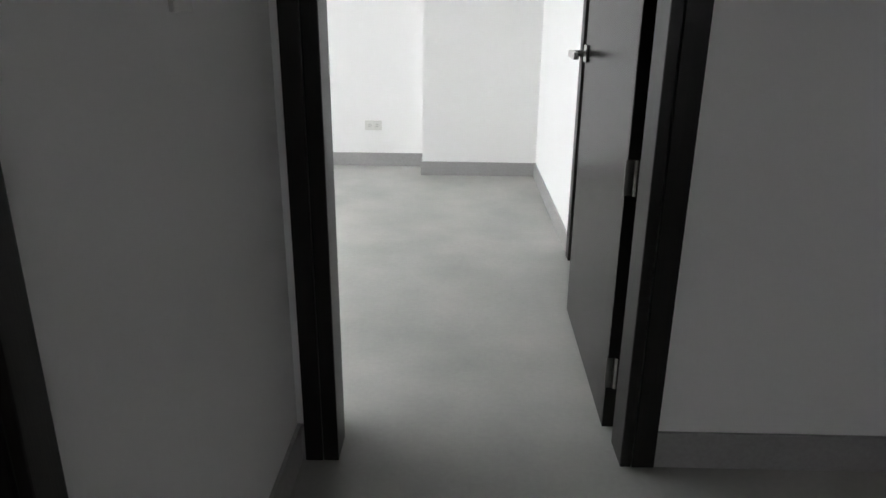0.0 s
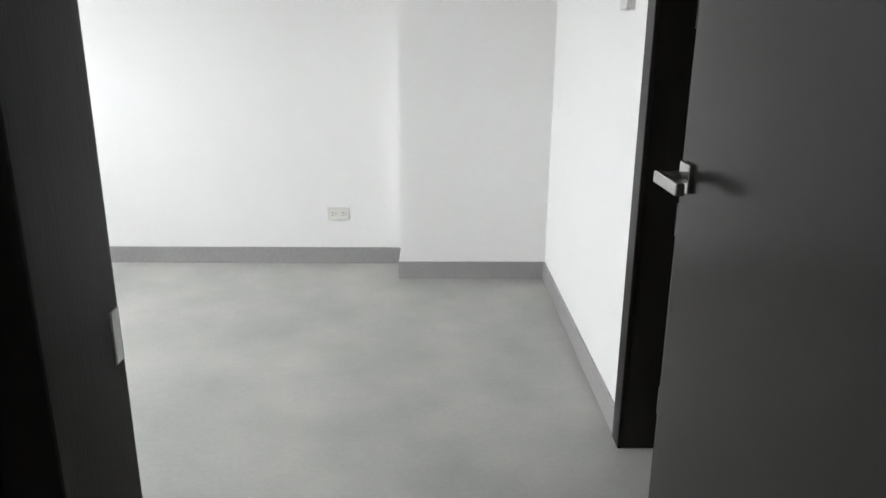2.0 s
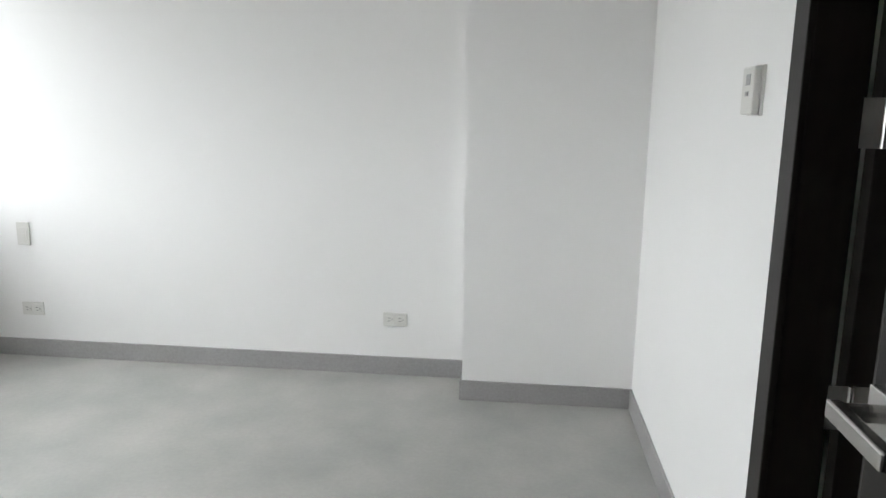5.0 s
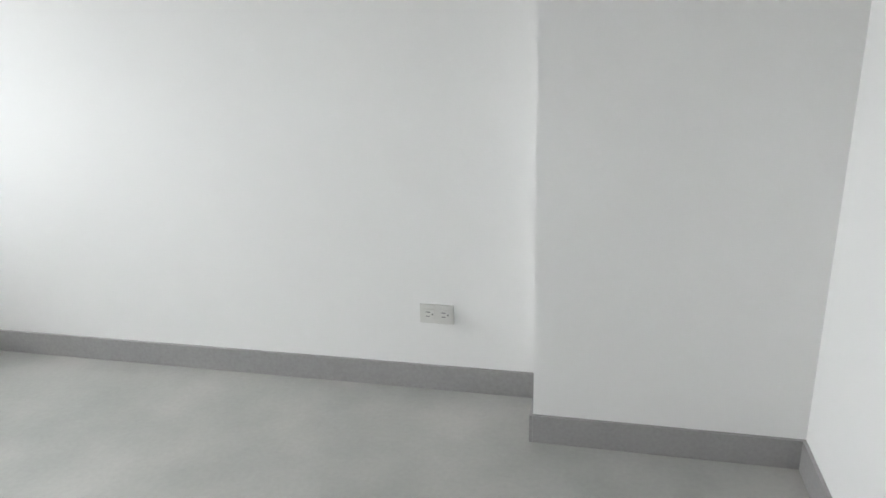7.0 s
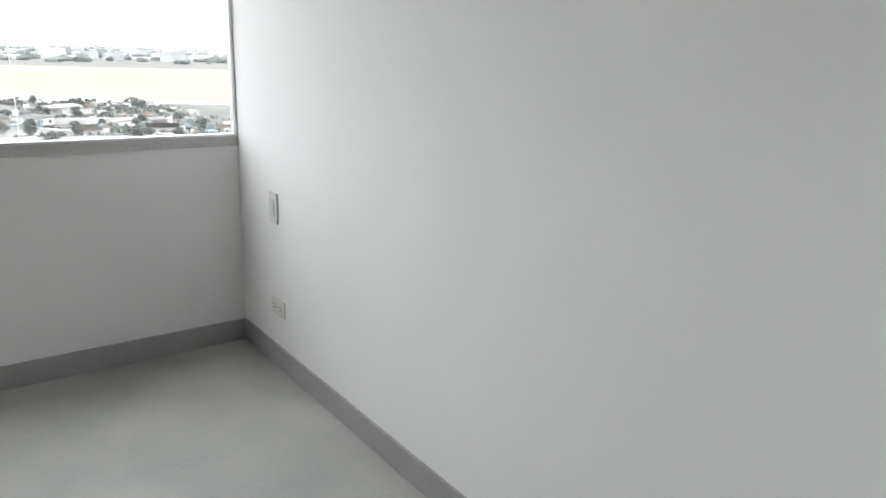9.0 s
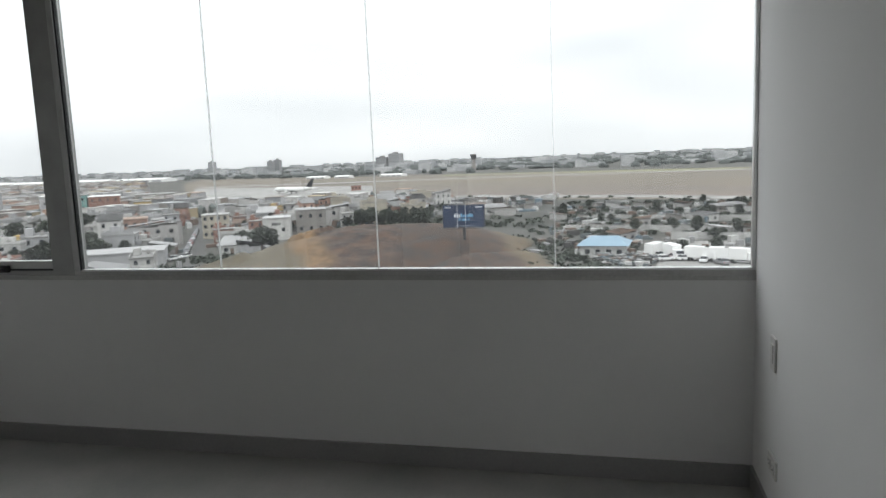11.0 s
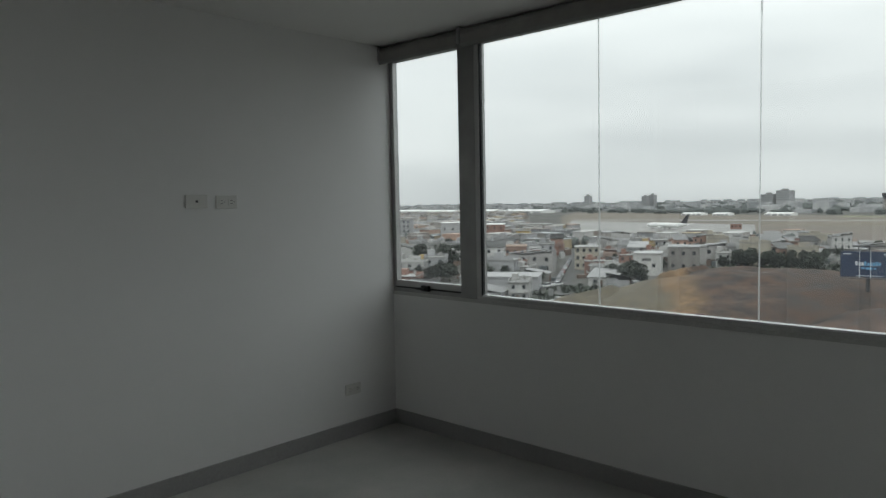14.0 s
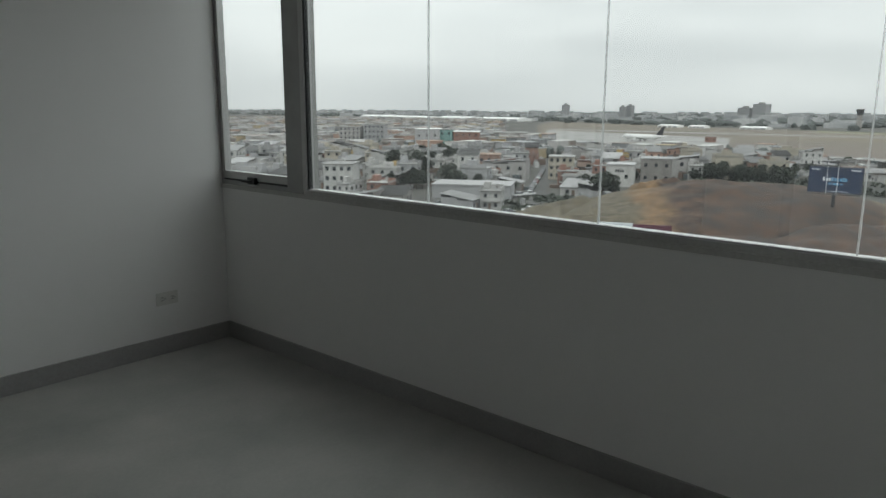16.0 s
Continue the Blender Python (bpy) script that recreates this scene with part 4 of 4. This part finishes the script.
for px, py, a in ((-222, 17, 20), (-216, 24, 65), (-214, 29, 70), (-212, 34, 60), (-226, 12, 150)):
    truck(px, py, a)

# hoardings
bb = thing("billboard", "large navy billboard on a single steel post", "billboard", -226 * PLAN, -48.0 * PLAN, GROUND, 96)
part("post", tube(bmesh.new(), (0, 0.6, 0), (0, 0.6, 9.0), 0.4, 16), DARK_METAL, bb)
part("panel", boxes((-5.5, -0.3, 8.3, 5.5, 0.3, 14.2), bevel=0.05), NAVY, bb, "navy printed panel")
part("frame", boxes((-5.7, 0.3, 8.2, 5.7, 0.5, 14.3)), DARK_METAL, bb)
part("catwalk", boxes((-5.5, -1.2, 7.95, 5.5, -0.3, 8.1)), DARK_METAL, bb)
for k, (x, tall) in enumerate(((-2.5, 1.0), (-1.85, 0.7), (-1.3, 0.75), (-0.75, 1.0), (-0.1, 0.7), (0.45, 0.7), (1.05, 0.7), (1.6, 0.95), (2.1, 0.7))):
    part("print_bar", boxes((x, -0.34, 11.0, x + 0.42, -0.301, 11.0 + tall)), PRINT if k < 3 else LIGHT_BLUE, bb)
for x0, z0, x1, z1, mt in ((-5.1, 13.55, -3.3, 13.75, PRINT), (3.1, 13.5, 5.1, 13.75, PRINT), (-1.3, 10.2, -0.7, 10.6, LIGHT_BLUE), (-0.4, 10.1, 0.9, 10.6, LIGHT_BLUE), (1.2, 10.2, 1.7, 10.5, LIGHT_BLUE), (-2.4, 8.6, 3.0, 8.7, PRINT)):
    part("print_bar", boxes((x0, -0.34, z0, x1, -0.301, z1)), mt, bb)
for x in (-1.6, 0.6):
    bm = tube(bmesh.new(), (x, -0.9, 8.1), (x, -0.9, 14.6), 0.06, 8)
    part("front_pipe", bm, PRINT, bb, "pale upright pipe before the panel")
    bm = tube(bmesh.new(), (x, 0, 14.2), (x - 0.4, -1.6, 15.6), 0.09, 6)
    tube(bm, (x - 0.4, -1.6, 15.6), (x + 1.6, -1.8, 15.3), 0.09, 6)
    box(bm, x - 1.3, -2.2, 15.4, x + 0.2, -1.4, 15.75)
    part("lamp_arm", bm, DARK_METAL, bb)
hd = thing("street_hoarding", "white and maroon printed hoarding beside waste ground", "hoarding", -164 * PLAN, -78.5 * PLAN, GROUND, 114)
part("white_panel", boxes((-7.3, -0.15, 0.8, -0.3, 0.15, 4.3)), PRINT, hd, "white printed panel")
part("maroon_panel", boxes((-0.2, -0.15, 0.8, 7.4, 0.15, 4.2)), MAROON, hd, "maroon printed panel")
part("print_bar", boxes((1.8, -0.2, 2.9, 3.8, -0.151, 3.2)), PRINT, hd)
bm = boxes((-4.2, -0.2, 1.3, -0.7, -0.151, 2.1))
box(bm, -3.6, -0.2, 2.1, -1.6, -0.151, 2.6)
part("print_shape", bm, DARK_METAL, hd, "dark printed shape of a vehicle")
for x in (-6.5, -2.5, 2.5, 6.5):
    part("post", boxes((x - 0.12, 0.15, 0, x + 0.12, 0.35, 4.1)), DARK_METAL, hd)

# the airport
pl = thing("airliner", "white airliner with a dark tail on the apron", "aircraft", -702 * PLAN, -336 * PLAN, GROUND + 0.15, 74)
bm = tube(bmesh.new(), (-17, 0, 4.0), (15, 0, 4.0), 2.1, 20)
tube(bm, (-17, 0, 4.0), (-21, 0, 3.6), 2.1, 20, 0.4)
tube(bm, (15, 0, 4.0), (24, 0, 5.0), 2.1, 20, 0.5)
part("fuselage", bm, WHITE_METAL, pl, smooth=True)
for s in (-1, 1):
    bm = bmesh.new()
    f = bm.faces.new([bm.verts.new(p) for p in ((-4, s * 1.8, 3.2), (4, s * 1.8, 3.2), (9, s * 17, 4.6), (6.5, s * 17, 4.6))])
    bmesh.ops.solidify(bm, geom=bm.faces[:], thickness=0.4)
    part("wing", bm, WHITE_METAL, pl)
    part("engine", tube(bmesh.new(), (-2.5, s * 6, 2.2), (1.5, s * 6, 2.2), 1.1, 16, 0.8), WHITE_METAL, pl)
    bm = bmesh.new()
    bm.faces.new([bm.verts.new(p) for p in ((18.5, s * 0.8, 5.0), (22, s * 0.8, 5.0), (24.5, s * 6.5, 5.6), (23, s * 6.5, 5.6))])
    bmesh.ops.solidify(bm, geom=bm.faces[:], thickness=0.25)
    part("tailplane", bm, WHITE_METAL, pl)
bm = bmesh.new()
bm.faces.new([bm.verts.new(p) for p in ((15.5, 0, 5.6), (22.5, 0, 5.6), (25.5, 0, 13.0), (22.5, 0, 13.0))])
bmesh.ops.solidify(bm, geom=bm.faces[:], thickness=0.35)
part("tail_fin", bm, DARK_METAL, pl, "dark tail fin")
for x, y in ((-15, 0), (2, 3), (2, -3)):
    part("landing_gear", tube(bmesh.new(), (x, y, -0.1), (x, y, 2.6), 0.4, 8), TYRE, pl)

ct = thing("control_tower", "concrete control tower with a wide dark top", "tower", -1500 * PLAN, -291 * PLAN, GROUND)
part("shaft", tube(bmesh.new(), (0, 0, 0), (0, 0, 20), 4.2, 16, 3.4), BL_, ct)
part("cab", tube(bmesh.new(), (0, 0, 20), (0, 0, 28), 3.6, 16, 6.0), DARK_METAL, ct)
part("roof", tube(bmesh.new(), (0, 0, 28), (0, 0, 29.5), 6.0, 16, 5.0), BL_, ct)

for px, py, w, d, h in ((-1600, -1500, 140, 40, 7), (-1585, -1320, 120, 40, 7.5), (-1570, -1150, 130, 40, 7), (-1650, -1700, 160, 45, 7.5), (-1290, -560, 34, 18, 4), (-1275, -500, 26, 16, 4), (-1270, -400, 38, 18, 4)):
    hg = thing("hangar", "long white airport hangar across the field", "hangar", px * PLAN, py * PLAN, GROUND, 80, group="airport hangars")
    part("wall", boxes((-w / 2, -d / 2, 0, w / 2, d / 2, h * 0.8)), WHITE_METAL, hg)
    bm = bmesh.new()
    v = [bm.verts.new(p) for p in ((-w / 2, -d / 2, h * 0.8), (w / 2, -d / 2, h * 0.8), (w / 2, 0, h * 1.15), (-w / 2, 0, h * 1.15), (w / 2, d / 2, h * 0.8), (-w / 2, d / 2, h * 0.8))]
    for f in ((0, 1, 2, 3), (3, 2, 4, 5), (1, 4, 2), (0, 3, 5)):
        bm.faces.new([v[i] for i in f])
    part("roof", bm, WHITE_METAL, hg)
    for k in range(4):
        x = -w / 2 + (k + 0.5) * w / 4
        part("gate", boxes((x - w / 11, -d / 2 - 0.2, 0, x + w / 11, -d / 2, h * 0.6)), GR_, hg)

# window bands lightened to grey, so the colour holds the distance haze
GREY_GLASS = material("hazy_window_band", (0.20, 0.21, 0.22), 0.4, scale=0.2)
for px, py, w, h, label in ((-2063, -639, 33, 40, "pale tower block beyond the airfield"), (-2074, -685, 31, 32, "grey tower block beside a taller one"), (-2082, -1273, 20, 38, "slim grey tower block far off"),
                            (-2173, -1111, 18, 34, "grey tower block on the skyline"), (-2205, -1101, 20, 37, "square tower block on the skyline")):
    tb = thing("tower_block", label, "building", px * PLAN, py * PLAN, GROUND, 72, group="tower blocks on the skyline")
    part("wall", boxes((-w / 2, -w * 0.3, 0, w / 2, w * 0.3, h)), GR_, tb)
    part("roof_house", boxes((-w * 0.2, -w * 0.15, h, w * 0.15, w * 0.15, h + 4)), G_, tb)
    for k in range(int(h / 5)):
        part("window_band", boxes((-w * 0.45, -w * 0.3 - 0.15, 3 + k * 5, w * 0.45, -w * 0.3 + 0.1, 5.2 + k * 5)), GREY_GLASS, tb)

# far town and woods
def joined(name, verts, faces, mat):
    me = bpy.data.meshes.new(name)
    me.from_pydata(verts, [], faces)
    me.materials.append(mat)
    return new(name, me)


def add_box(verts, faces, x0, y0, z0, x1, y1, z1):
    b = len(verts)
    verts += [(x0, y0, z0), (x1, y0, z0), (x1, y1, z0), (x0, y1, z0), (x0, y0, z1), (x1, y0, z1), (x1, y1, z1), (x0, y1, z1)]
    faces += [tuple(b + k for k in f) for f in ((3, 2, 1, 0), (4, 5, 6, 7), (0, 1, 5, 4), (1, 2, 6, 5), (2, 3, 7, 6), (3, 0, 4, 7))]


bm = bmesh.new()
bmesh.ops.create_icosphere(bm, subdivisions=1, radius=1.0)
bm.verts.index_update()
BALL = [v.co.copy() for v in bm.verts]
BALL_FACES = [tuple(v.index for v in f.verts) for f in bm.faces]
bm.free()


def add_crown(verts, faces, x, y, z, rx, ry, rz, rough):
    b = len(verts)
    verts += [(x + p.x * rx + rng.uniform(-1, 1) * rx * rough, y + p.y * ry + rng.uniform(-1, 1) * rx * rough, z + p.z * rz + rng.uniform(-1, 1) * rz * rough) for p in BALL]
    faces += [tuple(b + k for k in f) for f in BALL_FACES]


FAR = material("far_town_render", (0.46, 0.46, 0.46), 0.9, scale=0.02, second=(0.25, 0.26, 0.27), amount=0.35, fine=0.2, bump_scale=0.2)
verts, faces = [], []
for k in range(2000):
    px, py = -rng.uniform(1420, 4600), rng.uniform(-6500, 1500)
    if py < 1.8 * px or px > -1420 - max(0, (-py - 300) * 0.22):
        continue
    w, d, h = rng.uniform(12, 46), rng.uniform(10, 30), rng.choice((4, 5, 6, 8, 11, 16))
    add_box(verts, faces, px * PLAN - d / 2, py * PLAN - w / 2, GROUND, px * PLAN + d / 2, py * PLAN + w / 2, GROUND + h)
tagged(joined("far_town", verts, faces, FAR), "low pale buildings of the far town", "buildings", kind="stuff")
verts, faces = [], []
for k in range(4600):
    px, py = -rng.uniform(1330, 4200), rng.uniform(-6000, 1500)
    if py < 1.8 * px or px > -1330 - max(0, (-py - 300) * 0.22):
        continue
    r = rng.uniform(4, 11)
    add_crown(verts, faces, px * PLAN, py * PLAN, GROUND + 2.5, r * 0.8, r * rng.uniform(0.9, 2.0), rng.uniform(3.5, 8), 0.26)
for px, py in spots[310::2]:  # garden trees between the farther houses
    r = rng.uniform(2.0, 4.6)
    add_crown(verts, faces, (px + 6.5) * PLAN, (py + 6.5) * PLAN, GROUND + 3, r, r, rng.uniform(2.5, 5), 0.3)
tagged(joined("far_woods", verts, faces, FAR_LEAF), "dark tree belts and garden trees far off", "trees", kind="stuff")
TOWN = bpy.data.materials.new("mixed_house_render")
TOWN.use_nodes = True
geo_, tr = TOWN.node_tree.nodes.new("ShaderNodeNewGeometry"), TOWN.node_tree.nodes.new("ShaderNodeValToRGB")
tr.color_ramp.interpolation = "CONSTANT"
tr.color_ramp.elements[0].color, tr.color_ramp.elements[1].color = (0.27, 0.255, 0.24, 1), (0.50, 0.495, 0.48, 1)
tr.color_ramp.elements[1].position = 0.8
for at, col in ((0.2, (0.36, 0.36, 0.365, 1)), (0.38, (0.22, 0.19, 0.17, 1)), (0.5, (0.42, 0.41, 0.40, 1)), (0.66, (0.19, 0.195, 0.20, 1)), (0.74, (0.36, 0.25, 0.20, 1)), (0.94, (0.38, 0.31, 0.20, 1))):
    tr.color_ramp.elements.new(at).color = col
TOWN.node_tree.links.new(geo_.outputs["Random Per Island"], tr.inputs[0])
TOWN.node_tree.links.new(tr.outputs[0], TOWN.node_tree.nodes["Principled BSDF"].inputs["Base Color"])
TOWN.node_tree.nodes["Principled BSDF"].inputs["Roughness"].default_value = 0.85
verts, faces = [], []
for px, py in spots[310:]:
    w, d, h = rng.uniform(7, 11), rng.uniform(8, 12), rng.choice((3, 3, 5.5, 5.8, 8.4))
    x, y = px * PLAN, py * PLAN
    add_box(verts, faces, x - d / 2, y - w / 2, GROUND, x + d / 2, y + w / 2, GROUND + h)
    add_box(verts, faces, x - d / 2 - 0.4, y - w / 2 - 0.4, GROUND + h + 0.004, x + d / 2 + 0.4, y + w / 2 + 0.4, GROUND + h + 0.25)
tagged(joined("far_houses", verts, faces, TOWN), "rows of low houses before the airfield", "houses", kind="stuff")


# low scrub on the waste ground, the mound's foot and the field's edge
verts, faces = [], []


def clump(px, py, r, n, lift=0.0):
    for k in range(n):
        a, q = rng.uniform(0, 6.283), math.sqrt(rng.random()) * r
        c = Vector((px * PLAN + math.cos(a) * q, py * PLAN + math.sin(a) * q, GROUND + lift + rng.uniform(0.1, 0.5) * r))
        n_ = Vector((rng.uniform(-1, 1), rng.uniform(-1, 1), rng.uniform(0.0, 1))).normalized()
        e = n_.orthogonal().normalized() * rng.uniform(0.35, 0.8)
        f = n_.cross(e) * rng.uniform(0.8, 1.3)
        b = len(verts)
        verts.extend([c + e, c + f, c - e, c - f])
        faces.append((b, b + 1, b + 2, b + 3))


for k in range(330):
    px, py = rng.uniform(-460, -200), rng.uniform(-36, 110)
    if px > -268 and 2 < py < 62 and rng.random() < 0.8:
        continue
    clump(px, py, rng.uniform(1.0, 3.4), 26)
for k in range(70):
    clump(rng.uniform(-372, -318), rng.uniform(-136, -34), rng.uniform(1.6, 3.6), 30)
for k in range(150):
    clump(rng.uniform(-262, -190), rng.uniform(-26, 8), rng.uniform(0.6, 1.7), 16)
for k in range(40):
    clump(rng.uniform(-245, -190), rng.uniform(-150, -130), rng.uniform(0.8, 2.2), 18)
for k in range(36):
    t = rng.random()
    clump(-600 + t * 130 + rng.uniform(-14, 14), -215 + t * 275, rng.uniform(1.2, 3.0), 22)
me = bpy.data.meshes.new("scrub")
me.from_pydata(verts, [], faces)
me.materials.append(LEAF)
tagged(new("scrub", me), "low dark green scrub on dusty waste ground", "bushes", kind="stuff")


# small clutter in the yards and between the houses: sheets, crates, tanks, wrecks
JUNK = bpy.data.materials.new("mixed_yard_clutter")
JUNK.use_nodes = True
jt = JUNK.node_tree
geo, jr = jt.nodes.new("ShaderNodeNewGeometry"), jt.nodes.new("ShaderNodeValToRGB")
jr.color_ramp.interpolation = "CONSTANT"
jr.color_ramp.elements[0].color, jr.color_ramp.elements[1].color = (0.05, 0.048, 0.045, 1), (0.42, 0.42, 0.41, 1)
jr.color_ramp.elements[1].position = 0.78
for at, col in ((0.22, (0.14, 0.10, 0.08, 1)), (0.40, (0.25, 0.25, 0.25, 1)), (0.58, (0.10, 0.115, 0.12, 1)), (0.95, (0.13, 0.17, 0.20, 1))):
    jr.color_ramp.elements.new(at).color = col
jt.links.new(geo.outputs["Random Per Island"], jr.inputs[0])
jt.links.new(jr.outputs[0], jt.nodes["Principled BSDF"].inputs["Base Color"])
jt.nodes["Principled BSDF"].inputs["Roughness"].default_value = 0.75
verts, faces = [], []


def crate(px, py, w, d, h):
    a = rng.uniform(0, 3.14)
    c, s_ = math.cos(a), math.sin(a)
    b = len(verts)
    for z in (0, h):
        for x, y in ((-w, -d), (w, -d), (w, d), (-w, d)):
            verts.append((px * PLAN + (x * c - y * s_) / 2, py * PLAN + (x * s_ + y * c) / 2, GROUND + z))
    for f in ((0, 1, 5, 4), (1, 2, 6, 5), (2, 3, 7, 6), (3, 0, 4, 7), (4, 5, 6, 7)):
        faces.append(tuple(b + i for i in f))


for k in range(520):
    crate(rng.uniform(-440, -225), rng.uniform(-26, 115), rng.uniform(0.6, 2.8), rng.uniform(0.6, 4.0), rng.uniform(0.4, 2.0))
for k in range(150):
    crate(rng.uniform(-226, -204), rng.uniform(-6, 10), rng.uniform(0.4, 1.8), rng.uniform(0.5, 2.6), rng.uniform(0.4, 1.6))
for px, py in spots[:310]:
    for k in range(3):
        crate(px + rng.uniform(-8, 8), py + rng.uniform(-8, 8), rng.uniform(0.8, 3.5), rng.uniform(0.8, 4.5), rng.uniform(0.6, 2.8))
for k in range(240):
    crate(rng.uniform(-520, -400), rng.uniform(-200, -40), rng.uniform(1, 5), rng.uniform(1, 8), rng.uniform(0.8, 3.2))
me = bpy.data.meshes.new("yard_clutter")
me.from_pydata(verts, [], faces)
me.materials.append(JUNK)
tagged(new("yard_clutter", me), "mixed clutter in yards and between houses", "clutter", kind="stuff")
